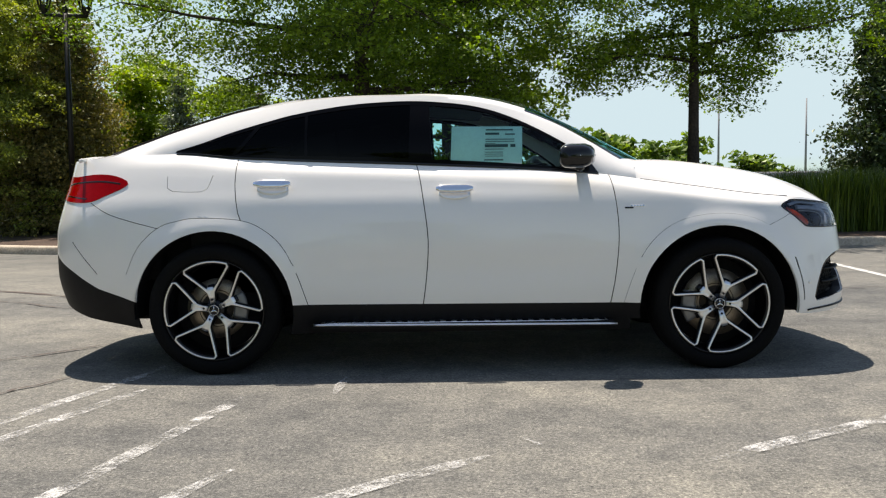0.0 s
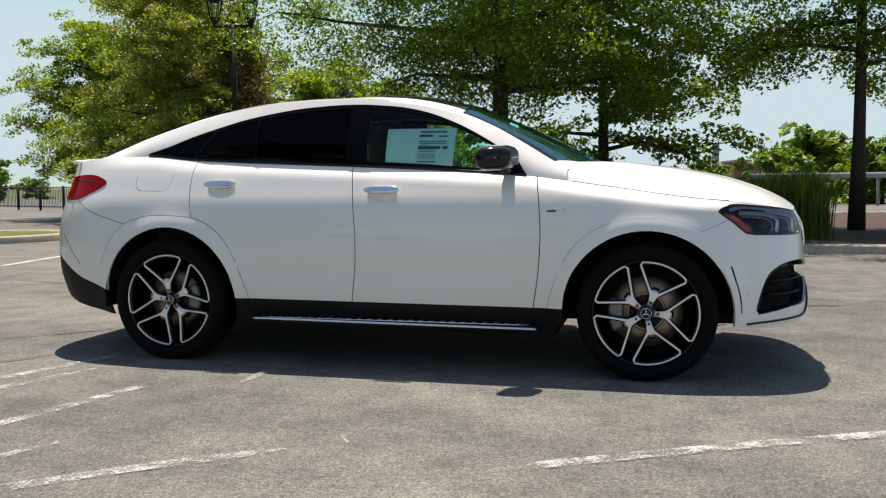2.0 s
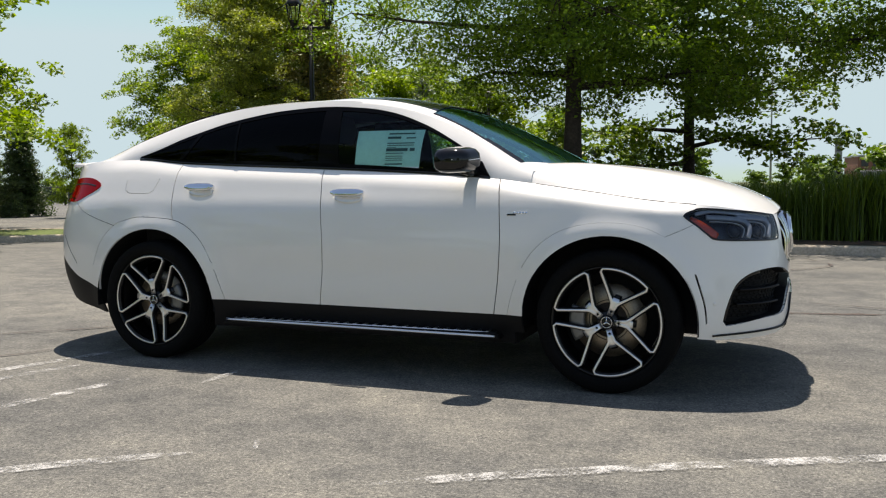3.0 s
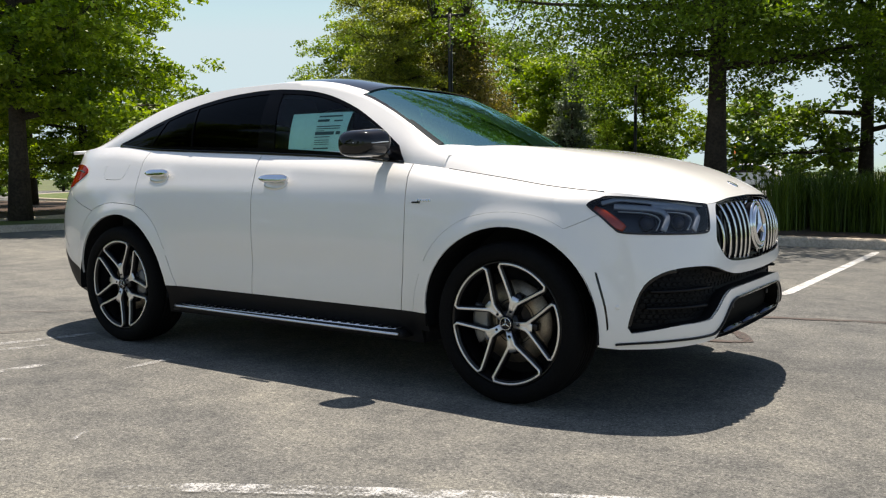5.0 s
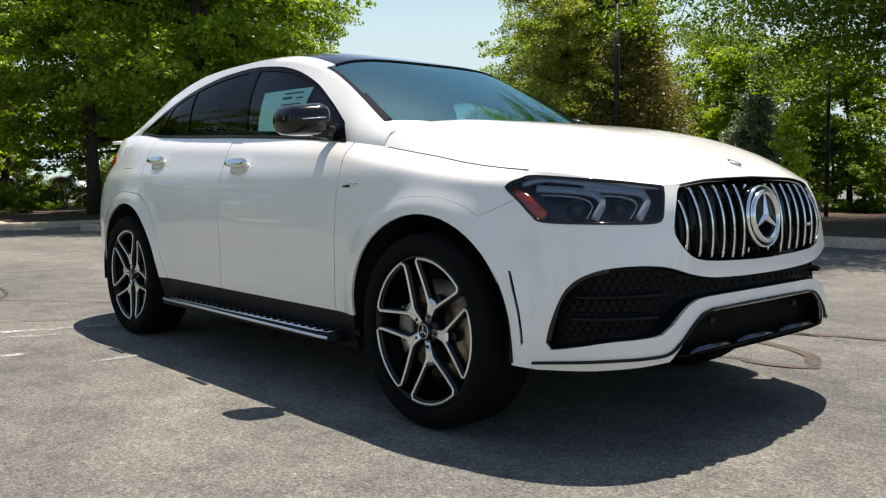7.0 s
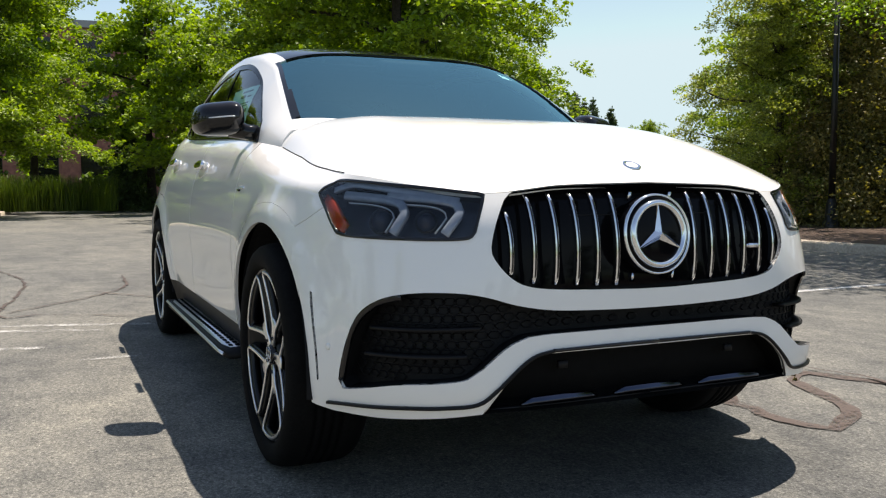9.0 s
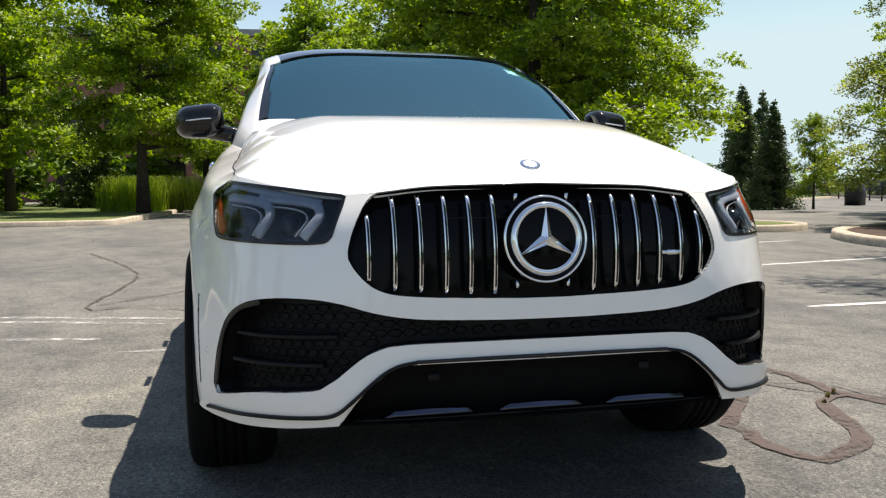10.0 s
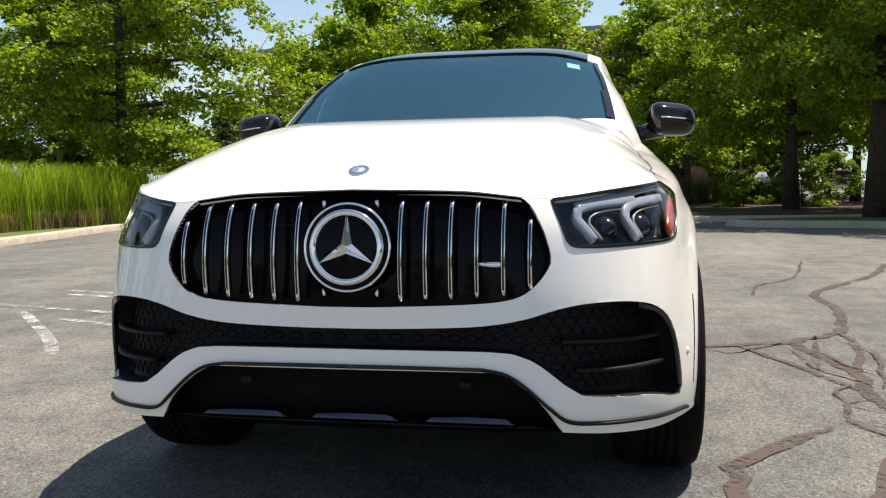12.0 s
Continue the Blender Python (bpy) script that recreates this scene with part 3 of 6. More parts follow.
settle_first(brown, -9.2, 15.0, 0, 1.0)
put(brown, -10.9, 17.2, 200, 1.0, group="rusty conifers")
feathery = plant("feathery_cypress", tree_parts(12, 9.2, 0.7, 3.2, 95000, 0.085, 0.16, limbs=30), "leaf_olive", "feathery olive-green cypress in the bed", "conifer")
settle_first(feathery, -10.9, 14.3, 0, 0.76)
blue = plant("blue_spruce", conifer_parts(6, 4.0, 1.45, 26000, 0.075, 0.08, 0.15, 0.06), "leaf_blue", "dense blue-grey spruce in the planting bed", "conifer")
settle_first(blue, -7.4, 17.9, 0, 1.06)
small = plant("golden_cypress", conifer_parts(7, 2.3, 0.82, 17000, 0.06, 0.05, 0.05, 0.05), "leaf_gold", "small yellow-green cypress in the bed", "conifer")
settle_first(small, -4.3, 13.3, 0)
dark = plant("dark_conifer", conifer_parts(9, 7.2, 2.05, 26000, 0.14, 0.12, 0.2), "leaf_dark", "dark green conifer at the lot's edge", "conifer")
settle_first(dark, -44, 30.5, 0, 0.95)
near_spruce = plant("dark_spruce", conifer_parts(19, 6.6, 2.0, 26000, 0.12, 0.11, 0.3, 0.09), "leaf_dark", "dark green drooping spruce at the lot's edge", "conifer")
settle_first(near_spruce, 10.7, 15.5, 0, 0.9)
for x, y, r, s in ((-25.2, 19.8, 80, 0.58), (-28.3, 20.6, 170, 0.66), (-22.4, 12.9, 15, 0.46), (-33, -12.5, 30, 0.75), (-36.5, -7.0, 30, 0.7), (-47, 34, 50, 1.0), (-33.5, 1.5, 210, 0.6), (-29.5, -11.5, 60, 0.55), (-27.0, -14.0, 150, 0.6)):
    put(dark, x, y, r, s, group="dark conifers")


def tuft_field(name, label, spots, blades, height, rng, leaf="grass", dry=0.12):
    """Tall arching grass: each blade is a bent tapered strip."""
    n = len(spots) * blades
    base = np.repeat(np.array([(x, y, z) for x, y, z in spots]), blades, 0)
    base[:, :2] += rng.normal(0, 0.13 * min(1.0, height), (n, 2))
    az = rng.uniform(0, 2 * math.pi, n)
    h = height * rng.uniform(0.55, 1.12, n)
    lean = rng.uniform(0.10, 0.55, n) * h
    d = np.stack([np.cos(az), np.sin(az), np.zeros(n)], 1)
    w = np.stack([-np.sin(az), np.cos(az), np.zeros(n)], 1) * rng.uniform(0.004, 0.009, (n, 1))
    up = np.array((0, 0, 1.0))
    m1 = base + d * (lean * 0.22)[:, None] + up * (h * 0.55)[:, None]
    m2 = base + d * (lean * 0.6)[:, None] + up * (h * 0.9)[:, None]
    tip = base + d * (lean * 1.1)[:, None] + up * (h * 0.98)[:, None]
    vs = np.stack([base - w, base + w, m1 - w * 0.8, m1 + w * 0.8, m2 - w * 0.5, m2 + w * 0.5, tip], 1).reshape(-1, 3)
    k = np.arange(n)[:, None] * 7
    fs = np.concatenate([k + np.array([[0, 1, 3]]), k + np.array([[0, 3, 2]]), k + np.array([[2, 3, 5]]), k + np.array([[2, 5, 4]]), k + np.array([[4, 5, 6]])], 1).reshape(-1, 3)
    return tagged(part(name, numpy_mesh(name, vs, fs), leaf), label, "grass", kind="stuff")


rng = np.random.default_rng(77)


def scatter(n, x0, x1, y0, y1, slope=0.0):
    return [(x, y + slope * (x - x0), 0.1) for x, y in zip(rng.uniform(x0, x1, n), rng.uniform(y0, y1, n))]


# shade_grass beds: the shade under the trees is in the blade colour
tuft_field("ornamental_grass", "tall ornamental grass along the kerb, coloured dark for tree shade", [p for p in scatter(330, 3.2, 15.0, 10.4, 12.8) if not 4.55 < p[0] < 6.5], 90, 1.2, rng, "shade_grass")
tuft_field("ornamental_grass", "low ornamental grass under the oak, shade put into its colour", scatter(105, -0.4, 3.4, 10.4, 12.8), 90, 0.98, rng, "shade_grass")
tuft_field("ornamental_grass", "tall fresh green ornamental grass beside the lot", scatter(220, -17.0, -7.5, -13.6, -11.0, -0.12), 90, 1.45, rng)
tuft_field("dry_grass_skirt", "dry straw-coloured grass bases by the kerb", scatter(170, -17.0, -7.5, -11.7, -10.9, -0.12), 70, 0.42, rng, "dry")
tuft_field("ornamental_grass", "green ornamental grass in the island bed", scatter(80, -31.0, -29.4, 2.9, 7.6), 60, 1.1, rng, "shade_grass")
tuft_field("ornamental_grass", "green ornamental grass behind the lawn", scatter(70, -33.0, -28.5, -5.4, -3.4), 60, 1.3, rng)
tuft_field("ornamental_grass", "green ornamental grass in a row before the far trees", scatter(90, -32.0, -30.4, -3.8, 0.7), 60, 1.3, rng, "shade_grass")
tuft_field("weed_tuft", "small weeds in the pavement crack", [(1.28, 1.78, 0.0), (1.36, 1.70, 0.0), (1.22, 1.86, 0.0), (-1.0, 1.95, 0.0)], 10, 0.03, rng, "dry")

far_tree = plant("far_tree", tree_parts(51, 7.5, 0.6, 3.4, 2800, 0.55, 0.2, limbs=12), "leaf_far", "distant light green tree beyond the road")
settle_first(far_tree, -14, 62, 0, 0.8, 0)
far_bush = plant("far_bush", tree_parts(52, 4.0, 0.2, 3.2, 2400, 0.5, 0.12, limbs=10), "leaf_far", "distant rounded bush beyond the road", "bush")
settle_first(far_bush, 12, 58, 0, 0.9, 0)
for k in range(74):
    a = radians(52 + 150 * (k + rng.uniform(-0.3, 0.3)) / 74)
    r = rng.uniform(62, 105)
    put(far_tree if rng.random() < 0.45 else far_bush, r * math.cos(a), r * math.sin(a) - 4, rng.uniform(0, 360), rng.uniform(0.32, 0.62), 0.0, "distant trees")
for x, y, s in ((8.2, 46, 0.75), (13, 44, 0.9), (11, 52, 1.1), (4.5, 50, 0.55), (19, 47, 0.7), (24, 43, 0.6)):
    put(far_bush, x, y, x * 40, s, 0.0, "distant trees")
for k in range(26):
    a = radians(205 + 210 * k / 26)
    put(far_tree, 75 * math.cos(a), 75 * math.sin(a), k * 50, rng.uniform(0.9, 1.4), 0.0, "distant trees")

for x, y, s in ((-35, -10.5, 0.75), (-36, -4.5, 0.6), (-39, 2.0, 0.7), (-31, -13.5, 0.65), (-26, -18.5, 0.7), (-20, -16.5, 0.6), (-41, -7.5, 0.9), (-43, 16.5, 0.7), (-46, 21, 0.6)):
    put(far_bush, x, y, x * 40, s, 0.05, "understorey bushes")

# ---- the car's shape: front is +x, near side is -y ----
def curve(xs, ys):
    """A smooth monotone-safe interpolation (cubic Hermite) through a short list of stations."""
    xs, ys = np.asarray(xs, float), np.asarray(ys, float)
    d = np.diff(ys) / np.diff(xs)
    m = np.concatenate([[d[0]], np.where(d[1:] * d[:-1] > 0, 2 * d[1:] * d[:-1] / (d[1:] + d[:-1] + 1e-12 * np.sign(d[1:])), 0.0), [d[-1]]])

    def f(x):
        x = np.clip(np.asarray(x, float), xs[0], xs[-1])
        i = np.clip(np.searchsorted(xs, x, side="right") - 1, 0, len(xs) - 2)
        h = xs[i + 1] - xs[i]
        t = (x - xs[i]) / h
        return (ys[i] * (1 + 2 * t) * (1 - t) ** 2 + ys[i + 1] * t * t * (3 - 2 * t) + h * (m[i] * t * (1 - t) ** 2 - m[i + 1] * t * t * (1 - t)))
    return f


WHEEL_F, WHEEL_R, HUB_Z = 1.49, -1.49, 0.385
half_width = curve([0.15, 0.30, 0.42, 0.55, 0.72, 0.86, 0.95, 1.02, 1.09, 1.17, 1.25, 1.34], [0.86, 0.905, 0.94, 0.96, 0.968, 0.957, 0.942, 0.921, 0.890, 0.854, 0.815, 0.775])
nose_x = curve([0.15, 0.26, 0.34, 0.42, 0.55, 0.66, 0.80, 0.90, 0.97, 1.04, 1.34], [2.26, 2.34, 2.39, 2.405, 2.40, 2.398, 2.388, 2.372, 2.346, 2.29, 2.1])
tail_x = curve([0.15, 0.40, 0.60, 0.80, 1.0, 1.15, 1.28, 1.34], [2.45, 2.58, 2.62, 2.62, 2.58, 2.54, 2.52, 2.48])
front_width = curve([0.15, 0.24, 0.32, 0.45, 0.60, 0.74, 0.84, 0.95, 1.02, 1.34], [0.90, 0.935, 0.955, 0.962, 0.962, 0.960, 0.956, 0.942, 0.922, 0.822])
belt_z = curve([-2.35, -2.1, -1.74, -1.37, -1.0, -0.28, 0.54, 0.81, 1.03, 1.4, 1.75, 1.95], [1.285, 1.305, 1.31, 1.278, 1.258, 1.225, 1.18, 1.157, 1.128, 1.074, 1.024, 0.997])
corner = curve([0.15, 0.50, 0.62, 0.76, 0.86, 0.96, 1.34], [4.6, 4.6, 4.4, 4.1, 3.9, 3.55, 3.5])
N_F, N_R = 3.5, 4.0

# plan outline, measured by its arc at mid height: 0 at the nose's middle, growing along the near side to the tail's middle
_q = np.linspace(0, math.pi / 2, 1500)
_fx, _fy = 1.0 + 1.39 * np.cos(_q) ** (2 / N_F), 0.968 * np.sin(_q) ** (2 / N_F)
_rx, _ry = -1.0 - 1.62 * np.cos(_q[::-1]) ** (2 / N_R), 0.968 * np.sin(_q[::-1]) ** (2 / N_R)
_ox, _oy = np.concatenate([_fx, _rx]), np.concatenate([_fy, _ry])
_arc = np.concatenate([[0], np.cumsum(np.hypot(np.diff(_ox), np.diff(_oy)))])
ARC_F, ARC_R, ARC_END = _arc[1499], _arc[1500], _arc[-1]


def low(s, z):
    """The body's skin below the glass: arc s and height z give the point on the near side."""
    s, z = np.broadcast_arrays(np.asarray(s, float), np.asarray(z, float))
    w = half_width(z)
    nf = corner(z)
    qf = np.interp(s, _arc[:1500], _q)
    qr = np.interp(s, _arc[1500:], _q[::-1])
    x = np.where(s <= ARC_F, 1.0 + (nose_x(z) - 1.0) * np.cos(qf) ** (2 / nf),
                 np.where(s >= ARC_R, -1.0 - (tail_x(z) - 1.0) * np.cos(qr) ** (2 / N_R), 1.0 - 2.0 * (s - ARC_F) / (ARC_R - ARC_F)))
    y = np.where(s <= ARC_F, np.sin(qf) ** (2 / nf), np.where(s >= ARC_R, np.sin(qr) ** (2 / N_R), 1.0)) * (w + (front_width(z) - w) * np.clip((x - 1.15) / 0.7, 0, 1))
    # wheel-arch flares, hollow of the doors
    for cx in (WHEEL_F, WHEEL_R):
        r = np.hypot(x - cx, (z - HUB_Z))
        y = y + 0.024 * np.exp(-((r - 0.47) / 0.075) ** 2) * np.clip((y - 0.6) * 5, 0, 1)
    y = y - 0.014 * np.exp(-((z - 0.60) / 0.13) ** 2) * np.exp(-(x / 0.85) ** 4)
    # shoulder turned in under the windows
    rise = np.clip((z - belt_z(x) + 0.075) / 0.075, 0, 1.3)
    y = y - 0.036 * rise ** 1.6 * np.clip((x + 2.25) / 0.4, 0, 1) * np.clip((1.86 - x) / 0.45, 0, 1)
    # the fender rolls over towards the hood
    y = y - 0.055 * np.clip((z - belt_z(x) + 0.06) / 0.06, 0, 1.1) ** 2 * np.clip((x - 0.85) / 0.2, 0, 1) * np.clip((2.0 - x) / 0.25, 0, 1)
    return np.stack([x, -y, z * np.ones_like(x)], -1)


def s_of_x(x, z):
    ss = np.linspace(0, ARC_END, 3000)
    p = low(ss, np.full_like(ss, z))
    return float(np.interp(-x, -p[:, 0], ss))


def s_of_y(y, z):
    ss = np.linspace(0, ARC_F, 2000)
    p = low(ss, np.full_like(ss, z))
    return float(np.interp(y, -p[:, 1], ss))


# the skin's upper edge: hood edge, belt line, shoulder
_edge_pts = [(0.0, 0.977)] + [(s_of_y(y, z), z) for y, z in ((0.3, 0.969), (0.522, 0.948), (0.70, 0.972), (0.80, 1.0))]
_edge_pts += [(s_of_x(x, z), z) for x, z in ((1.75, 1.024), (1.4, 1.074), (1.03, 1.128), (0.81, 1.157), (0.54, 1.18), (-0.28, 1.225), (-1.0, 1.258), (-1.37, 1.278), (-1.74, 1.31), (-2.1, 1.305), (-2.35, 1.285))] + [(ARC_END, 1.27)]
edge_z = curve([p[0] for p in _edge_pts], [p[1] for p in _edge_pts])
_es = np.linspace(0, ARC_END, 4000)
_ep = low(_es, edge_z(_es))


def edge_at_x(x):
    k = np.argsort(_ep[:, 0])
    return np.interp(x, _ep[k, 0], _ep[k, 1]), np.interp(x, _ep[k, 0], _ep[k, 2])


def edge_at_y(y):
    k = slice(0, int(np.argmax(_ep[:, 0] < 1.9)))
    return np.interp(np.abs(y), -_ep[k, 1], _ep[k, 0]), np.interp(np.abs(y), -_ep[k, 1], _ep[k, 2])


hood_spine = curve([1.15, 1.35, 1.6, 1.9, 2.1, 2.22, 2.31, 2.345, 2.365], [1.247, 1.239, 1.216, 1.167, 1.115, 1.073, 1.031, 1.004, 0.98])


def hood(a, b):
    """The hood: a from the cowl (0) to the nose (1), b across from -1 to 1."""
    a, b = np.broadcast_arrays(np.asarray(a, float), np.asarray(b, float))
    yk = np.abs(b)
    x_side = 1.03 + (1.93 - 1.03) * a
    y_side, z_side = edge_at_x(x_side)
    y = b * -y_side
    y_nose = -float(edge_at_x(1.93)[0])
    fx, fz = edge_at_y(b * y_nose)
    cow = 1.03 + 0.17 * (1 - yk ** 2) - 0.08 * np.exp(-((yk - 0.8) / 0.12) ** 2)
    x = cow * (1 - a) + 1.93 * a + (fx - 1.93) * a ** 4
    y = np.where(yk > 0.75, np.sign(y) * np.minimum(np.abs(y), np.abs(edge_at_x(np.minimum(x, 2.15))[0])), y)
    crown = hood_spine(x)
    k = yk ** (3.8 + 7.0 * (1 - a) ** 3)
    z = crown * (1 - k) + z_side * k
    z = z + 0.004 * np.exp(-((yk - 0.62) / 0.07) ** 2) * np.clip(1 - a, 0, 1) ** 0.5 * np.clip(a * 8, 0, 1)
    end = fz - (hood_spine(fx) * (1 - k) + edge_at_x(1.93)[1] * k)
    z = z + end * a ** 9
    return np.stack([x, y, z], -1)


roof_z = curve([-2.52, -2.3, -2.0, -1.81, -1.6, -1.39, -1.1, -0.9, -0.59, -0.27, -0.07, 0.14, 0.35, 0.556, 0.76, 0.94, 1.03], [1.245, 1.288, 1.385, 1.452, 1.515, 1.573, 1.630, 1.656, 1.671, 1.674, 1.661, 1.630, 1.573, 1.488, 1.374, 1.262, 1.215])
rail_y = curve([-2.52, -2.3, -2.0, -1.5, -1.0, -0.5, 0.0, 0.376, 0.6, 0.85, 1.03], [0.10, 0.62, 0.645, 0.65, 0.65, 0.652, 0.652, 0.650, 0.684, 0.722, 0.742])
spine_z = curve([-2.52, -2.3, -2.0, -1.6, -1.3, -1.0, -0.6, -0.25, 0.0, 0.1, 0.2, 0.3, 0.42, 0.6, 0.81, 1.0, 1.2, 1.26], [1.275, 1.33, 1.435, 1.565, 1.645, 1.690, 1.712, 1.712, 1.700, 1.688, 1.668, 1.646, 1.615, 1.545, 1.450, 1.357, 1.252, 1.218])
spine_x = curve([-2.52, -1.0, -0.3, 0.1, 0.376, 0.6, 0.85, 1.03], [-2.52, -1.0, -0.29, 0.12, 0.42, 0.72, 1.04, 1.25])


def top(x, b):
    """Glasshouse and roof: station x, b from the belt (0) over the roof rail (0.5) to the middle (1)."""
    x, b = np.broadcast_arrays(np.asarray(x, float), np.asarray(b, float))
    ey, ez = edge_at_x(x)
    ry, rz = -rail_y(x), np.maximum(roof_z(x) - 0.02, ez + 0.002)
    px, pz = spine_x(x), spine_z(spine_x(x))
    t1 = np.clip(b / 0.5, 0, 1)
    t2 = np.clip((b - 0.5) / 0.5, 0, 1)
    bow = 0.035 * np.sin(math.pi * t1) * np.clip((rz - ez) * 3, 0, 1)
    y1, z1 = ey + (ry - ey) * t1 - bow, ez + (rz - ez) * t1
    arc = np.sin(t2 * math.pi / 2)
    y2 = ry * (1 - t2)
    steep = 2.4 + 2.4 * np.clip((x + 0.4) / 0.6, 0, 1)
    z2 = rz + (pz - rz) * (1 - (1 - t2) ** steep)
    xx = x + (px - x) * (1 - (1 - t2) ** 2)
    up = b > 0.5
    return np.stack([xx, np.where(up, y2, y1), np.where(up, z2, z1)], -1)


# ---- cutting the skin into panels ----
def q_of(s, z):
    e = edge_z(s)
    return z if z <= 0.6 else 0.6 + (z - 0.6) * 0.74 / (float(e) - 0.6)


def low_q(s, q):
    s, q = np.broadcast_arrays(np.asarray(s, float), np.asarray(q, float))
    z = np.where(q <= 0.6, q, 0.6 + (q - 0.6) * (edge_z(s) - 0.6) / 0.74)
    return low(s, z)


def inside(poly, x, y):
    r, n = False, len(poly)
    for i in range(n):
        (x1, y1), (x2, y2) = poly[i], poly[i - 1]
        if (y1 > y) != (y2 > y) and x < (x2 - x1) * (y - y1) / (y2 - y1) + x1:
            r = not r
    return r


def near_line(line, x, y):
    best = 9.0
    for (x1, y1), (x2, y2) in zip(line, line[1:]):
        dx, dy = x2 - x1, y2 - y1
        t = max(0.0, min(1.0, ((x - x1) * dx + (y - y1) * dy) / (dx * dx + dy * dy + 1e-12)))
        best = min(best, math.hypot(x - x1 - t * dx, y - y1 - t * dy))
    return best


def rounded(pts, closed=True, step=0.03):
    return [tuple(p) for p in smooth_line(pts, step, closed)]


def offset_line(line, d, closed=False):
    out, n = [], len(line)
    for i in range(n):
        a = line[i - 1] if (i or closed) else line[i]
        b = line[(i + 1) % n] if (i < n - 1 or closed) else line[i]
        t = np.array(b) - np.array(a)
        t = t / (np.linalg.norm(t) + 1e-9)
        out.append((line[i][0] - t[1] * d, line[i][1] + t[0] * d))
    return out


class Sheet:
    """A skin laid out flat in its own two coordinates, cut there, then bent into shape."""

    def __init__(self, us, vs, shape, flip):
        self.shape, self.flip, self.bm = shape, flip, bmesh.new()
        n, m = len(us), len(vs)
        g = [[self.bm.verts.new((u, v, 0)) for v in vs] for u in us]
        for i in range(n - 1):
            for j in range(m - 1):
                self.bm.faces.new((g[i][j], g[i + 1][j], g[i + 1][j + 1], g[i][j + 1]))
        self.u0, self.u1 = us[0], us[-1]

    def cut(self, line, closed=False):
        pts = list(line) + ([line[0]] if closed else [])
        x0, x1 = min(p[0] for p in pts) - 0.05, max(p[0] for p in pts) + 0.05
        y0, y1 = min(p[1] for p in pts) - 0.05, max(p[1] for p in pts) + 0.05
        cand = [f for f in self.bm.faces if any(x0 < v.co.x < x1 and y0 < v.co.y < y1 for v in f.verts)]
        for a, b in zip(pts, pts[1:]):
            if math.hypot(b[0] - a[0], b[1] - a[1]) < 1e-7:
                continue
            lx, hx, ly, hy = min(a[0], b[0]) - 1e-4, max(a[0], b[0]) + 1e-4, min(a[1], b[1]) - 1e-4, max(a[1], b[1]) + 1e-4
            hit, rest = [], []
            for f in cand:
                xs, ys = [v.co.x for v in f.verts], [v.co.y for v in f.verts]
                (hit if min(xs) <= hx and max(xs) >= lx and min(ys) <= hy and max(ys) >= ly else rest).append(f)
            if not hit:
                continue
            geom = set(hit)
            for f in hit:
                geom.update(f.verts, f.edges)
            r = bmesh.ops.bisect_plane(self.bm, geom=list(geom), dist=1e-6, plane_co=(a[0], a[1], 0), plane_no=(-(b[1] - a[1]), b[0] - a[0], 0))
            cand = rest + [f for f in r["geom"] if isinstance(f, bmesh.types.BMFace)]

    def sort(self, pick):
        """pick(u, v) names the panel that a face belongs to."""
        out = {}
        for f in self.bm.faces:
            c = f.calc_center_median()
            out.setdefault(pick(c.x, c.y), []).append(f)
        return out

    def points(self, uv, depth=0.0):
        uv = np.asarray(uv, float)
        h = 2e-4
        p = self.shape(uv[:, 0], uv[:, 1])
        du = self.shape(uv[:, 0] + h, uv[:, 1]) - self.shape(uv[:, 0] - h, uv[:, 1])
        dv = self.shape(uv[:, 0], uv[:, 1] + h) - self.shape(uv[:, 0], uv[:, 1] - h)
        n = np.cross(du, dv) * (-1 if self.flip else 1)
        n /= np.linalg.norm(n, axis=1)[:, None] + 1e-12
        return p, n, p - n * depth

    def emit(self, faces, depth=0.0, wall=0.012, side=1, middle=None):
        """Mesh pieces of some faces; wall: how deep the turned-in edge goes; side -1 mirrors to the far side.
        middle: the u at which the halves meet, where no edge is turned in."""
        verts, index, fs = [], {}, []
        for f in faces:
            for v in f.verts:
                if v not in index:
                    index[v] = len(verts)
                    verts.append((v.co.x, v.co.y))
            q = [index[v] for v in f.verts]
            fs.append(q[::-1] if self.flip else q)
        _, n, p = self.points(verts, depth)
        p = list(p)
        if wall:
            chosen, low_index, k = set(faces), {}, 0
            edges = [(e, [f for f in e.link_faces if f in chosen][0]) for f in faces for e in f.edges if sum(g in chosen for g in e.link_faces) == 1]
            for e, f in edges:
                a, b = e.verts
                if middle is not None and abs(a.co[middle[0]] - middle[1]) < 1e-5 and abs(b.co[middle[0]] - middle[1]) < 1e-5:
                    continue
                lp = [v for v in f.verts]
                if lp[(lp.index(a) + 1) % len(lp)] is not b:
                    a, b = b, a
                ids = []
                for v in (a, b):
                    if v not in low_index:
                        low_index[v] = len(p)
                        p.append(p[index[v]] - n[index[v]] * wall)
                    ids.append(low_index[v])
                quad = (index[a], ids[0], ids[1], index[b])
                fs.append(quad[::-1] if self.flip else quad)
        p = np.array(p)
        if side < 0:
            p = p * np.array((1, -1, 1))
            fs = [q[::-1] for q in fs]
        return p, fs


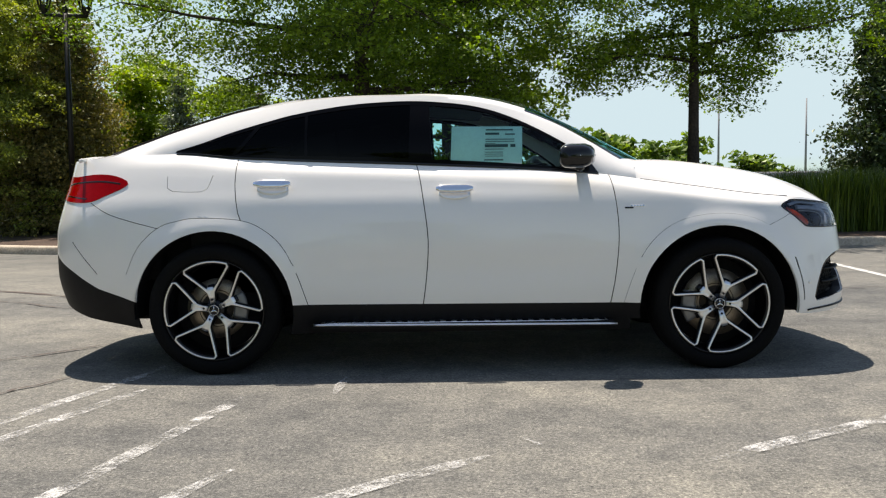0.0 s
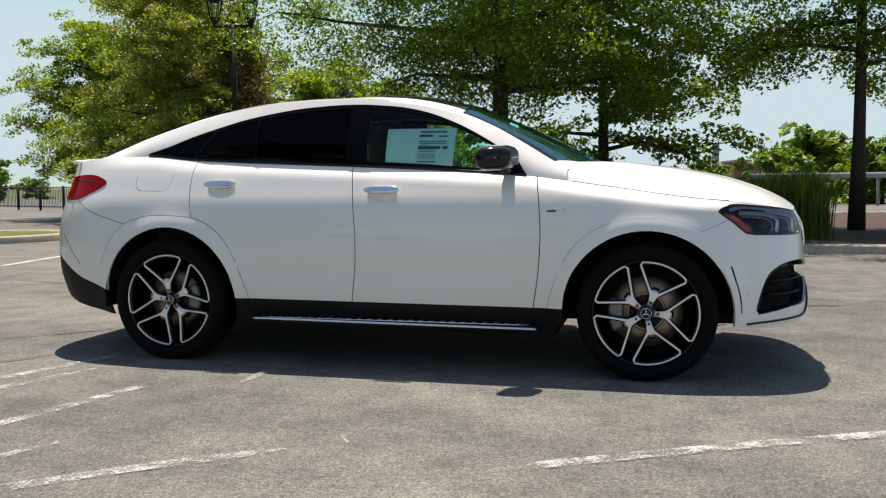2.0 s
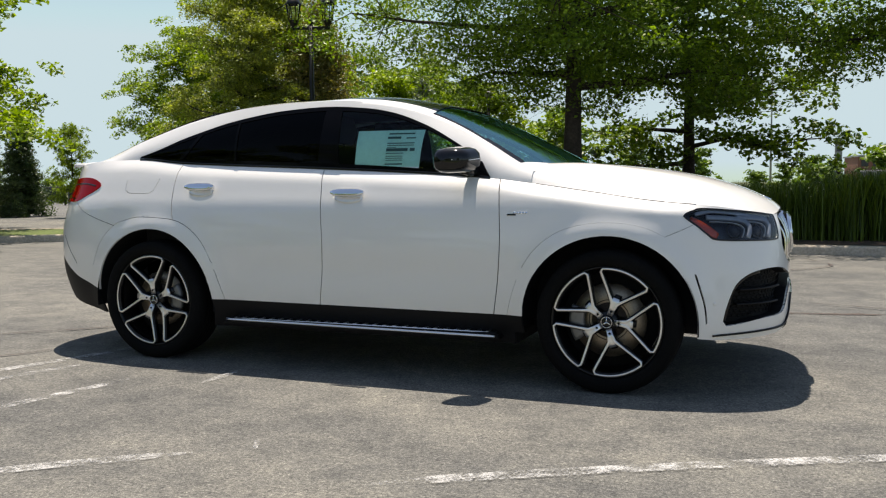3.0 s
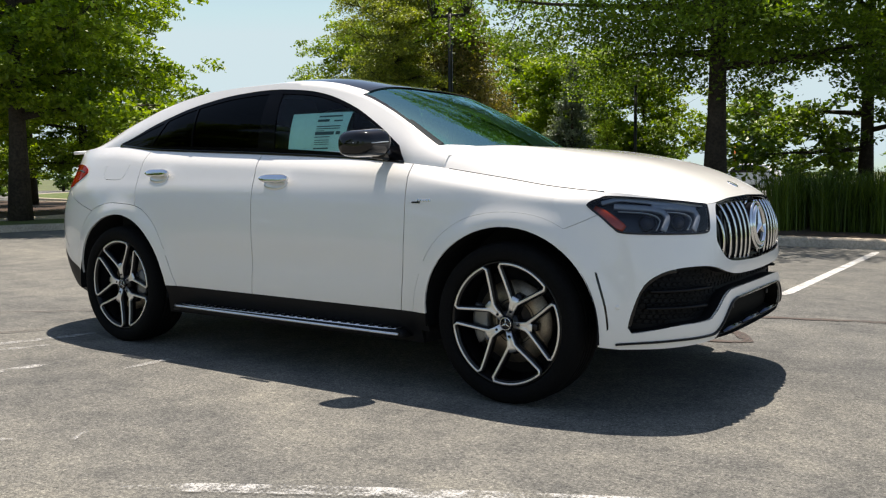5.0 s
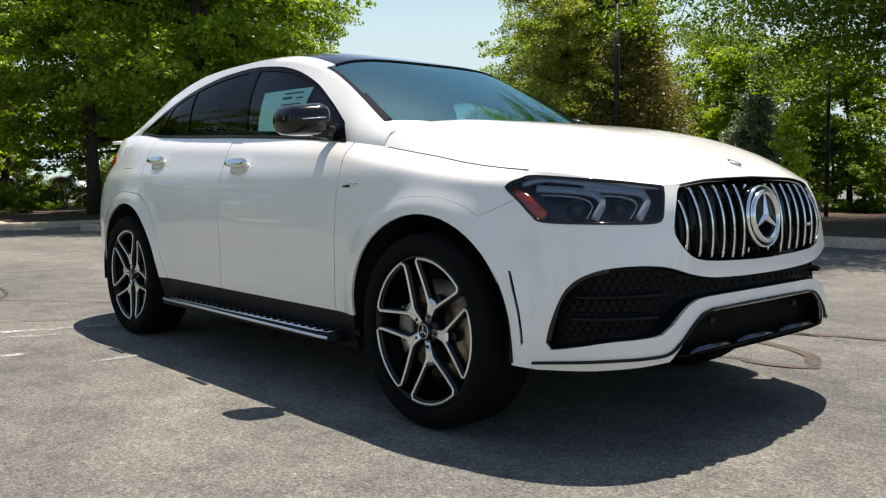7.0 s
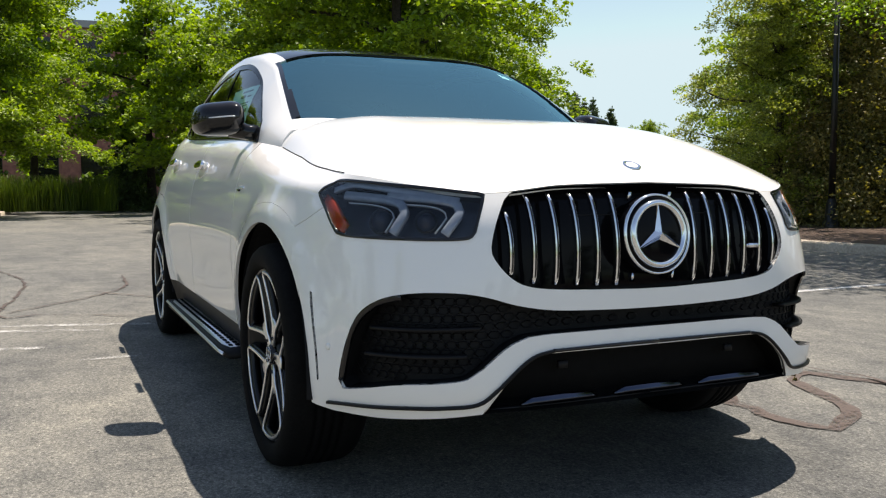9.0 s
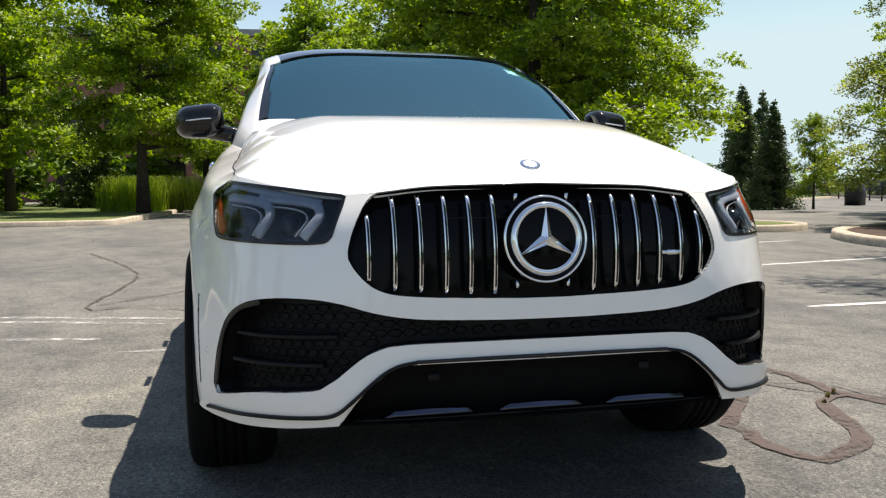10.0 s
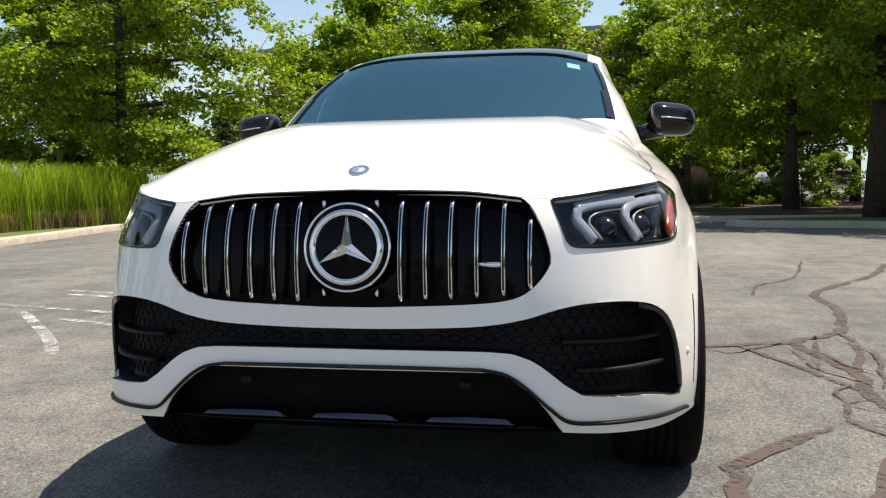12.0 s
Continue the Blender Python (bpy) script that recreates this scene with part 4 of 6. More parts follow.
def panel(name, pieces, material, parent, label="", weld=True):
    v, f = join(*pieces)
    me = mesh_of(name, v, f)
    if weld:
        bm = bmesh.new()
        bm.from_mesh(me)
        bmesh.ops.remove_doubles(bm, verts=bm.verts[:], dist=2e-5)
        for fc in bm.faces:
            fc.smooth = True
        for e in bm.edges:
            if len(e.link_faces) == 2 and e.calc_face_angle(0) > 0.7:
                e.smooth = False
        bm.to_mesh(me)
        bm.free()
    return part(name, me, material, parent, label)


def ribbon(points, normals, width, thick, closed=False):
    """A flat band along points, standing on a surface with the given normals."""
    P, N = [Vector(p) for p in points], [Vector(n) for n in normals]
    vs, fs, n = [], [], len(P)
    for i in range(n):
        a = P[i - 1] if (i or closed) else P[i]
        b = P[(i + 1) % n] if (i < n - 1 or closed) else P[i]
        t = (b - a).normalized()
        w = t.cross(N[i]).normalized()
        wi = width[i] if hasattr(width, "__len__") else width
        for o, h in ((-0.5, -0.3), (-0.5, 0.75), (-0.32, 1.0), (0.32, 1.0), (0.5, 0.75), (0.5, -0.3)):
            vs.append(P[i] + w * wi * o + N[i] * thick * h)
    for i in range(n if closed else n - 1):
        j = (i + 1) % n
        for k in range(6):
            fs.append((i * 6 + k, i * 6 + (k + 1) % 6, j * 6 + (k + 1) % 6, j * 6 + k))
    if not closed:
        fs += [tuple(range(5, -1, -1)), tuple(range((n - 1) * 6, n * 6))]
    return vs, fs


def flipped(piece):
    """The same piece on the car's far side."""
    v, f = piece
    return [(p[0], -p[1], p[2]) for p in v], [tuple(q)[::-1] for q in f]

# ---- the car ----
car = thing("car", "white coupe-style sport utility car with black trim", "car")


def SX(x, z):
    s = s_of_x(x, z)
    return s, q_of(s, z)


def SY(y, z):
    s = s_of_y(y, z)
    return s, q_of(s, z)


def SQ(s, z):
    return s, q_of(s, z)


def z_of(s, q):
    return q if q <= 0.6 else 0.6 + (q - 0.6) * (float(edge_z(s)) - 0.6) / 0.74


def bent(pts, closed=True, step=0.03):
    """A smooth line through (arc, q) points, drawn at true height."""
    return [(s, q_of(s, z)) for s, z in rounded([(s, z_of(s, q)) for s, q in pts], closed, step)]


skin = Sheet(np.unique(np.concatenate([np.linspace(0, ARC_F, 70), np.linspace(ARC_F, ARC_R, 70), np.linspace(ARC_R, ARC_END, 60)])), np.linspace(0.16, 1.34, 52), low_q, True)

arch_f = [SX(WHEEL_F + 0.468 * math.cos(a), HUB_Z + 0.462 * math.sin(a)) for a in np.linspace(-0.5, math.pi + 0.5, 40)]
arch_r = [SX(WHEEL_R + 0.468 * math.cos(a), HUB_Z + 0.468 * math.sin(a)) for a in np.linspace(-0.5, math.pi + 0.5, 40)]
lamp_f = bent([SX(1.874, 0.950), SX(1.889, 0.965), SX(1.920, 0.977), SX(1.972, 0.987), SY(0.70, 0.967), SY(0.60, 0.953), SY(0.538, 0.944), SY(0.545, 0.925), SY(0.572, 0.86), SY(0.588, 0.830), SY(0.63, 0.822), SY(0.74, 0.822), SX(2.05, 0.828), SX(2.00, 0.85), SX(1.94, 0.90)], step=0.014)
lamp_r = bent([SQ(*p) for p in ((5.106, 1.133), (5.197, 1.18), (5.341, 1.194), (5.54, 1.182), (5.72, 1.175), (5.74, 1.07), (5.60, 1.035), (5.369, 1.026), (5.24, 1.064))])
grille = bent([(-0.3, 1.37), (0.0, 1.37)] + [SY(y, z) for y, z in ((0.25, 0.985), (0.40, 0.968), (0.450, 0.956), (0.484, 0.932), (0.515, 0.875), (0.538, 0.80), (0.530, 0.765), (0.492, 0.718), (0.44, 0.690), (0.34, 0.677), (0.12, 0.668))] + [(0.0, q_of(0.0, 0.666)), (-0.3, q_of(0.0, 0.666))], step=0.016)
intake = bent([(-0.3, q_of(0.0, 0.609)), (0.0, q_of(0.0, 0.609))] + [SQ(*p) for p in ( (0.131, 0.612), (0.285, 0.62), (0.40, 0.638), (0.498, 0.663), (0.60, 0.676), (0.74, 0.674), (0.86, 0.652), (0.955, 0.60), (1.02, 0.505), (1.052, 0.41), (1.03, 0.385), (0.796, 0.418), (0.638, 0.428), (0.545, 0.438), (0.493, 0.466), (0.425, 0.515), (0.37, 0.541), (0.294, 0.552))] + [(0.0, 0.553), (-0.3, 0.553)])
mouth = [(-0.1, 0.503)] + [SQ(*p) for p in ( (0.27, 0.503), (0.325, 0.494), (0.37, 0.468), (0.43, 0.418), (0.50, 0.325))] + [(-0.1, 0.325)]
slit = bent([SQ(*p) for p in ((1.192, 0.655), (1.182, 0.652), (1.166, 0.56), (1.150, 0.466), (1.144, 0.40), (1.152, 0.394), (1.160, 0.466), (1.177, 0.556))], step=0.02)
sill = [SX(x, 0.402 - 0.006 * x) for x in np.linspace(1.05, -1.05, 12)]
rear_black = [SX(-1.94, 0.43), SQ(5.255, 0.511), SQ(5.441, 0.61), SQ(5.66, 0.70), (ARC_END, 0.74)]
bottom = [(0.0, 0.335), SQ(0.45, 0.340), SQ(0.62, 0.328), SQ(0.86, 0.316), SQ(1.07, 0.310), SQ(1.19, 0.320), SQ(1.3, 0.325)]
rear_bottom = [SX(-1.90, 0.265), SQ(5.133, 0.283), SQ(5.423, 0.323), SQ(5.67, 0.387), (ARC_END, 0.40)]
# shut lines; the front arch's is a crease, its shade drawn as a dark gap
line_front = [SX(*p) for p in rounded(((0.862, 1.157), (0.885, 1.0), (0.897, 0.80), (0.882, 0.58), (0.852, 0.39)), False)]
line_mid = [SX(*p) for p in rounded(((-0.285, 1.222), (-0.262, 1.12), (-0.225, 0.85), (-0.222, 0.70), (-0.238, 0.52), (-0.255, 0.40)), False)]
line_rear = [SX(*p) for p in rounded(((-1.36, 1.272), (-1.362, 1.12), (-1.336, 0.955), (-1.318, 0.912)), False)]
line_moulding = [SX(*p) for p in rounded(((-2.01, 0.60), (-1.93, 0.76), (-1.81, 0.872), (-1.68, 0.915), (-1.56, 0.928), (-1.32, 0.912), (-1.18, 0.852), (-1.07, 0.746), (-0.99, 0.58), (-0.935, 0.405)), False, 0.012)]
line_tail = bent([SQ(5.33, 1.02), SQ(5.192, 0.958), SQ(5.03, 0.912), SX(-1.82, 0.872)], False)
crease_shade_f = [SX(*p) for p in rounded(((0.93, 0.39), (0.97, 0.53), (1.035, 0.682), (1.12, 0.79), (1.235, 0.868), (1.38, 0.908), (1.54, 0.914), (1.68, 0.89), (1.785, 0.843)), False, 0.012)]
line_nose = bent([SX(1.785, 0.843), SQ(1.158, 0.893), SQ(1.10, 0.915)], False)
flap = [SX(*p) for p in rounded(((-1.77, 1.17), (-1.765, 1.105), (-1.73, 1.086), (-1.56, 1.082), (-1.525, 1.10), (-1.50, 1.17)), False)]


def seams(line, w):
    """A line without its short stretches at the joints of the plan outline."""
    out, run = [], []
    for p in line + [None]:
        if p is None or min(abs(p[0] - ARC_F), abs(p[0] - ARC_R)) < 0.004:
            if len(run) > 1:
                out.append((run, w))
            run = []
        else:
            run.append(p)
    return out


gaps = [(line_front, 0.0055), (line_mid, 0.0055), (line_rear, 0.0055), (line_tail, 0.004), (line_nose, 0.003), (flap, 0.0035), *seams(line_moulding, 0.004), *seams(crease_shade_f, 0.0018)]

for line in (lamp_f, lamp_r, grille, intake, slit):
    skin.cut(line, True)
skin.cut(arch_f)
skin.cut(arch_r)
for line in (mouth[:-1], sill, rear_black, bottom, rear_bottom):
    skin.cut(line)
line_front[0] = (line_front[0][0], 1.335)
line_mid[0] = (line_mid[0][0], 1.335)
line_rear[0] = (line_rear[0][0], 1.335)
for line, w in gaps:
    skin.cut(offset_line(line, w / 2))
    skin.cut(offset_line(line, -w / 2))

door_front = [(line_front[0][0], 1.4)] + line_front + line_mid[::-1] + [(line_mid[0][0], 1.4)]
door_rear = [(line_mid[0][0], 1.4)] + line_mid + [p for p in line_moulding[::-1] if p[0] > line_rear[-1][0] * 0 and p[0] <= line_rear[-1][0] + 0.02] + line_rear[::-1] + [(line_rear[0][0], 1.4)]
S_F, S_R = s_of_x(1.03, 0.4), s_of_x(-1.03, 0.4)
zq_bottom_f = lambda s: np.interp(s, [p[0] for p in bottom], [p[1] for p in bottom])
zq_bottom_r = lambda s: np.interp(s, [p[0] for p in rear_bottom], [p[1] for p in rear_bottom])


def pick(s, q):
    if inside(arch_f, s, q) or inside(arch_r, s, q):
        return None
    if s < S_F - 0.02 and s < 1.45 and q < zq_bottom_f(s):
        return None
    if S_F - 0.5 < s < S_F + 0.03 and q < 0.3:
        return None
    if s > S_R + 0.45 and q < zq_bottom_r(s):
        return None
    for name, poly in (("lamp_f", lamp_f), ("lamp_r", lamp_r), ("grille", grille), ("intake", intake), ("slit", slit), ("mouth", mouth)):
        if inside(poly, s, q):
            return name
    for k, (line, w) in enumerate(gaps):
        if near_line(line, s, q) < w / 2 + 1e-5:
            return k
    if S_F - 0.1 < s < S_R + 0.1 and q < np.interp(s, [p[0] for p in sill], [p[1] for p in sill]):
        return "sill" if q > 0.22 else None
    if s > S_R and q < np.interp(s, [p[0] for p in rear_black], [p[1] for p in rear_black]):
        return "diffuser"
    if inside(door_front, s, q):
        return "front_door"
    if inside(door_rear, s, q):
        return "rear_door"
    if inside(flap + [flap[0]], s, q):
        return "flap"
    if s > 3.5:
        z_cut = np.interp(s, [line_tail[-1][0], line_tail[0][0], ARC_END], [line_tail[-1][1], line_tail[0][1], q_of(5.6, 1.02)])
        return "rear_bumper" if s > SX(-1.80, 0.87)[0] and q < z_cut else "quarter"
    if s < SX(1.785, 0.843)[0]:
        return "front_bumper"
    return "fender"


panels = skin.sort(pick)


def both(name, depth=0.0, wall=0.012):
    mid = (0, 0.0)
    return [skin.emit(panels[name], depth, wall, s, mid) for s in (1, -1)]


def pair(name, title, material, depth=0.0, wall=0.012, label="", parent=None):
    return [panel(title, [skin.emit(panels[name], depth, wall, s, (0, 0.0))], material, parent or car, label) for s in (1, -1)]


front_bumper = panel("front_bumper", both("front_bumper"), "paint", car, "white front bumper with large dark intakes")
panel("rear_bumper", both("rear_bumper"), "paint", car)
panel("rear_diffuser", both("diffuser"), "black_plastic", car, "black plastic lower rear bumper")
pair("fender", "front_fender", "paint")
pair("quarter", "rear_quarter_panel", "paint")
doors_f = pair("front_door", "front_door", "paint")
doors_r = pair("rear_door", "rear_door", "paint")
pair("flap", "fuel_flap", "paint")
pair("sill", "sill_cladding", "black_plastic", label="black plastic sill cladding")
# dark strips: seals in the shut lines, painted shade in the front arch crease
for k in range(len(gaps)):
    if k in panels:
        pair(k, "gap_seal_or_crease_shade", "dark", 0.008, 0.0)
pair("slit", "wheel_air_slot", "gloss_black", 0.018, -0.018)
panel("lower_air_intake", both("intake", 0.07, -0.07), "black_plastic", front_bumper, "black honeycomb lower air intake")
panel("bumper_mouth", both("mouth", 0.075, -0.075), "hollow", front_bumper, "gloss black lower mouth")
grille_part = panel("radiator_grille", both("grille", 0.055, -0.055), "trim_black", car, "black radiator grille with upright chrome bars")
tail_lights = pair("lamp_r", "tail_light", "red_lens", -0.004, 0.02, "red tail light with dark lower edge")
lamps = pair("lamp_f", "headlight", "lamp_bowl", 0.06, -0.06, "clear headlight with light guides and amber corner")
for lamp, s in zip(lamps, (1, -1)):
    lens = panel("lens", [skin.emit(panels["lamp_f"], -0.001, 0.0, s)], "lens", lamp)
    lens.visible_shadow = False

# hood
hood_sheet = Sheet(np.linspace(0, 0.9985, 80), np.linspace(-0.999, 0.999, 90), hood, False)
panel("hood", [hood_sheet.emit(hood_sheet.bm.faces[:], 0.0, 0.02)], "paint", car, "white hood with two soft ridges")
# dark gap under the hood's edge and cowl
hg = [tuple(p) for p in hood(np.full(60, 0.006), np.linspace(-0.93, 0.93, 60)) + np.array((-0.01, 0, -0.035))]
part("cowl", mesh_of("cowl", *ribbon(hg, [(0, 0, 1)] * len(hg), 0.09, 0.01)), "black_plastic", car)

# ---- glasshouse ----
roof = Sheet(np.unique(np.concatenate([np.linspace(-2.51, -1.0, 56), np.linspace(-1.0, 1.03, 84)])), np.linspace(0, 1, 47), top, False)


def TB(x, z):
    ey, ez = edge_at_x(x)
    rz = max(float(roof_z(x)) - 0.02, float(ez) + 0.002)
    return x, 0.5 * (z - float(ez)) / (rz - float(ez))


dlo_top = [TB(*p) for p in ((0.745, 1.252), (0.61, 1.345), (0.375, 1.475), (0.10, 1.574), (-0.21, 1.614), (-0.42, 1.617), (-0.70, 1.598), (-0.965, 1.556), (-1.14, 1.516), (-1.45, 1.425), (-1.74, 1.333))]
dlo = [(-1.755, 0.03), (-1.5, 0.015), (-0.3, 0.012), (0.5, 0.012), (0.80, 0.02)] + rounded(dlo_top, False)
glass_line = [(-1.70, 0.075), (-1.5, 0.045), (-0.3, 0.042), (0.5, 0.042), (0.775, 0.05)] + rounded([(x + (0.012 if x < 0.7 else -0.02), b - 0.03 * (1 if b > 0.12 else 0.2)) for x, b in dlo_top], False)
SCREEN = (0.376, 1.0)
t_edge = lambda x: 0.5 + 0.5 * (0.016 + 0.01 * (x - 0.376))
screen_side = [(x, t_edge(x) + 0.022) for x in np.linspace(0.12, 1.03, 20)]
trim_side = [(x, t_edge(x)) for x in np.linspace(0.12, 1.03, 20)]
roof.cut(dlo, True)
roof.cut(glass_line, True)
dividers = [((-0.335, 0.0), (-0.320, 0.55)), ((-0.19, 0.0), (-0.215, 0.55)), ((-0.945, 0.0), (-0.945, 0.55)), ((-0.962, 0.0), (-0.962, 0.55)), ((-1.40, 0.0), (-1.135, 0.5)), ((-1.43, 0.0), (-1.165, 0.5))]
for line in dividers:
    roof.cut(line)
roof.cut(screen_side)
roof.cut(trim_side)
SCREEN_FOOT = [(0.925, 0.45), (0.945, 0.53), (0.985, 0.62), (SCREEN[1], 0.75), (SCREEN[1], 1.0)]
foot_x = lambda b: float(np.interp(b, [p[1] for p in SCREEN_FOOT], [p[0] for p in SCREEN_FOOT]))
roof.cut(SCREEN_FOOT)
for x in (SCREEN[0], SCREEN[0] - 0.03, -1.02, -1.27, -2.2):
    roof.cut([(x, 0.45), (x, 1.0)])
roof.cut([(-2.2, 0.565), (SCREEN[0], 0.545)])


def right_of(line, x, b):
    (x1, b1), (x2, b2) = line
    return x > x1 + (x2 - x1) * (b - b1) / (b2 - b1)


def pick_top(x, b):
    if inside(dlo, x, b) and b < 0.5:
        if not inside(glass_line, x, b):
            return "trim"
        w = [right_of(l, x, b) for l in dividers]
        if w[1]:
            return "front_window"
        if w[0]:
            return "pillar"
        if w[2]:
            return "rear_window"
        if w[3]:
            return "trim"
        if w[4]:
            return "rear_vent"
        if w[5]:
            return "trim"
        return "quarter_window"
    if x > SCREEN[0]:
        if x < foot_x(b) and b > t_edge(x) + 0.017:
            return "screen"
        if b > t_edge(x):
            return "screen_trim" if x < foot_x(b) else "frame"
        return "frame"
    if b > 0.545 + 0.02 * (SCREEN[0] - x) / 2.37:
        if x > SCREEN[0] - 0.03:
            return "screen_trim"
        if x > -1.02:
            return "roof_glass"
        if -2.2 < x < -1.27:
            return "backlight"
    return "frame"


tops = roof.sort(pick_top)


def both_top(name, depth=0.0, wall=0.01):
    return [roof.emit(tops[name], depth, wall, s, (1, 1.0)) for s in (1, -1)]


def pair_top(name, title, material, depth, wall, label="", parents=None):
    return [panel(title, [roof.emit(tops[name], depth, wall, s)], material, parents[k] if parents else car, label) for k, s in enumerate((1, -1))]


panel("roof_frame", both_top("frame"), "paint", car, "white roof frame and pillars")
panel("windscreen_trim", both_top("screen_trim", -0.002, 0.012), "gloss_black", car)
windscreen = panel("windscreen", both_top("screen", 0.006, 0.0), "screen_glass", car, "large raked windscreen mirroring the sky")
windscreen.visible_shadow = False
panel("panoramic_roof", both_top("roof_glass", 0.003, 0.01), "gloss_black", car, "black glass roof")
panel("rear_screen", both_top("backlight", -0.012, 0.02), "gloss_black", car, "dark sloping rear screen")
pair_top("trim", "window_trim", "trim_black", 0.002, 0.012)
pair_top("pillar", "door_pillar_trim", "trim_black", 0.003, 0.012)
for name, title, m in (("front_window", "window_pane", "side_glass"), ("rear_window", "window_pane", "privacy_glass"), ("rear_vent", "vent_pane", "privacy_glass"), ("quarter_window", "quarter_pane", "privacy_glass")):
    pair_top(name, title, m, 0.007, 0.0, "clear front side window" if name == "front_window" else "dark tinted side window", doors_f if name == "front_window" else doors_r if name != "quarter_window" else None)


# ---- wheels ----
def wheel(cx, side, turn, front):
    w = thing("wheel", "", "")
    w.parent = car
    for key in ("label", "category"):
        if key in w:
            del w[key]
    tagged(w, "black five-spoke alloy wheel with machined edges")
    yo = 0.985
    tyre = [(0.302, 0.035), (0.306, 0.012), (0.318, 0.004), (0.345, 0.0), (0.368, 0.008), (0.380, 0.022), (0.387, 0.045), (0.390, 0.075)]
    for g in (0.085, 0.115, 0.145, 0.175):
        tyre += [(0.390, g), (0.383, g + 0.002), (0.383, g + 0.009), (0.390, g + 0.011)]
    tyre += [(0.387, 0.24), (0.375, 0.265), (0.345, 0.285), (0.302, 0.26)]
    part("tyre", mesh_of("tyre", *lathe(tyre, 72)), "rubber", w, "black low-profile road tyre")
    rim = [(0.302, 0.03), (0.298, 0.02), (0.290, 0.028), (0.286, 0.05), (0.27, 0.09), (0.262, 0.2), (0.255, 0.255)]
    part("rim_barrel", mesh_of("rim_barrel", *lathe(rim, 64)), "rim_black", w)
    web, face = [], []
    for k in range(5):
        a0 = turn + k * 2 * math.pi / 5
        pt = lambda r, a, y: (r * math.cos(a0 + a), y, r * math.sin(a0 + a))
        ring = lambda r, a: (r * math.cos(a), r * math.sin(a))
        flank = [(0.060, 0.007), (0.085, 0.010), (0.108, 0.014)] + [tuple(np.array((0.108, 0.014)) * (1 - t) + np.array(ring(0.272, 0.492)) * t) for t in (0.12, 0.3, 0.6, 0.9, 1.0)]
        arc = [ring(0.2875, a) for a in np.linspace(-0.455, 0.455, 11)]
        flat_path = [(x, -y) for x, y in flank] + arc + flank[::-1]
        path = [(math.hypot(x, y), math.atan2(y, x)) for x, y in flat_path]
        dish = lambda r: 0.030 - 0.022 * ((r - 0.06) / 0.23) ** 2 + 0.012
        pts = [pt(r, a, dish(r)) for r, a in path]
        face.append(ribbon(pts, [(0, -1, 0)] * len(pts), [0.014, 0.017, 0.018, 0.015] + [0.012] * 4 + [0.0105] * (len(pts) - 16) + [0.012] * 4 + [0.015, 0.018, 0.017, 0.014], 0.006))
        stem = [pt(r, 0, dish(r) + 0.001) for r in (0.037, 0.085, 0.112, 0.138)]
        face.append(ribbon(stem, [(0, -1, 0)] * 4, [0.030, 0.034, 0.048, 0.036], 0.006))
        deep = [pt(r * 0.995, a, dish(r) + 0.028) for r, a in path]
        web.append(ribbon(deep, [(0, -1, 0)] * len(deep), 0.026, 0.024))
        stem2 = [pt(r, 0, 0.092) for r in (0.03, 0.09, 0.15)]
        web.append(ribbon(stem2, [(0, -1, 0)] * 3, [0.05, 0.052, 0.035], 0.03))
    web.append(lathe([(0.0, 0.05), (0.052, 0.05), (0.06, 0.07), (0.06, 0.12), (0.0, 0.12)], 32))
    part("spoke_web", mesh_of("spoke_web", *join(*web)), "rim_black", w)
    part("spoke_face", mesh_of("spoke_face", *join(*face)), "alloy", w, "machined bright spoke edges")
    cap = part("hub_cap", mesh_of("hub_cap", *lathe([(0.0, 0.028), (0.030, 0.03), (0.034, 0.036), (0.034, 0.06)], 32)), "gloss_black", w)
    star = [ribbon([(0, 0.0275, 0), (0.026 * math.cos(b), 0.0275, 0.026 * math.sin(b))], [(0, -1, 0)] * 2, [0.008, 0.003], 0.002) for b in (math.pi / 2, math.pi * 7 / 6, math.pi * 11 / 6)]
    ring = [(0.029 * math.cos(b), 0.028, 0.029 * math.sin(b)) for b in np.linspace(0, 2 * math.pi, 28, endpoint=False)]
    star.append(ribbon(ring, [(0, -1, 0)] * 28, 0.003, 0.002, True))
    part("emblem", mesh_of("emblem", *join(*star)), "chrome", cap)
    for k in range(5):
        b = turn + (k + 0.0) * 2 * math.pi / 5
        part("wheel_bolt", mesh_of("wheel_bolt", *[[(p[0] + 0.062 * math.cos(b), p[1], p[2] + 0.062 * math.sin(b)) for p in q] if i == 0 else q for i, q in enumerate(lathe([(0, 0.031), (0.006, 0.032), (0.007, 0.05)], 10))]), "rim_black", w)
    r = 0.20 if front else 0.18
    part("brake_disc", mesh_of("brake_disc", *lathe([(0.09, 0.118), (0.105, 0.116), (r, 0.116), (r, 0.145), (0.09, 0.145)], 48)), "disc", w, "brake disc with a rusty rim")
    part("disc_hat", mesh_of("disc_hat", *lathe([(0.0, 0.10), (0.085, 0.10), (0.098, 0.119), (0.112, 0.1145)], 40)), "rust", w)
    ca = math.pi * 1.03 if front else 0.1
    seg = [((r - 0.03) * math.cos(ca + d), 0.10, (r - 0.03) * math.sin(ca + d)) for d in np.linspace(-0.5, 0.5, 9)]
    part("brake_caliper", mesh_of("brake_caliper", *ribbon(seg, [(0, -1, 0)] * 9, 0.085, 0.03)), "caliper", w)
    part("backing_plate", mesh_of("backing_plate", *lathe([(0.0, 0.17), (0.262, 0.17), (0.262, 0.18)], 40)), "dark", w)
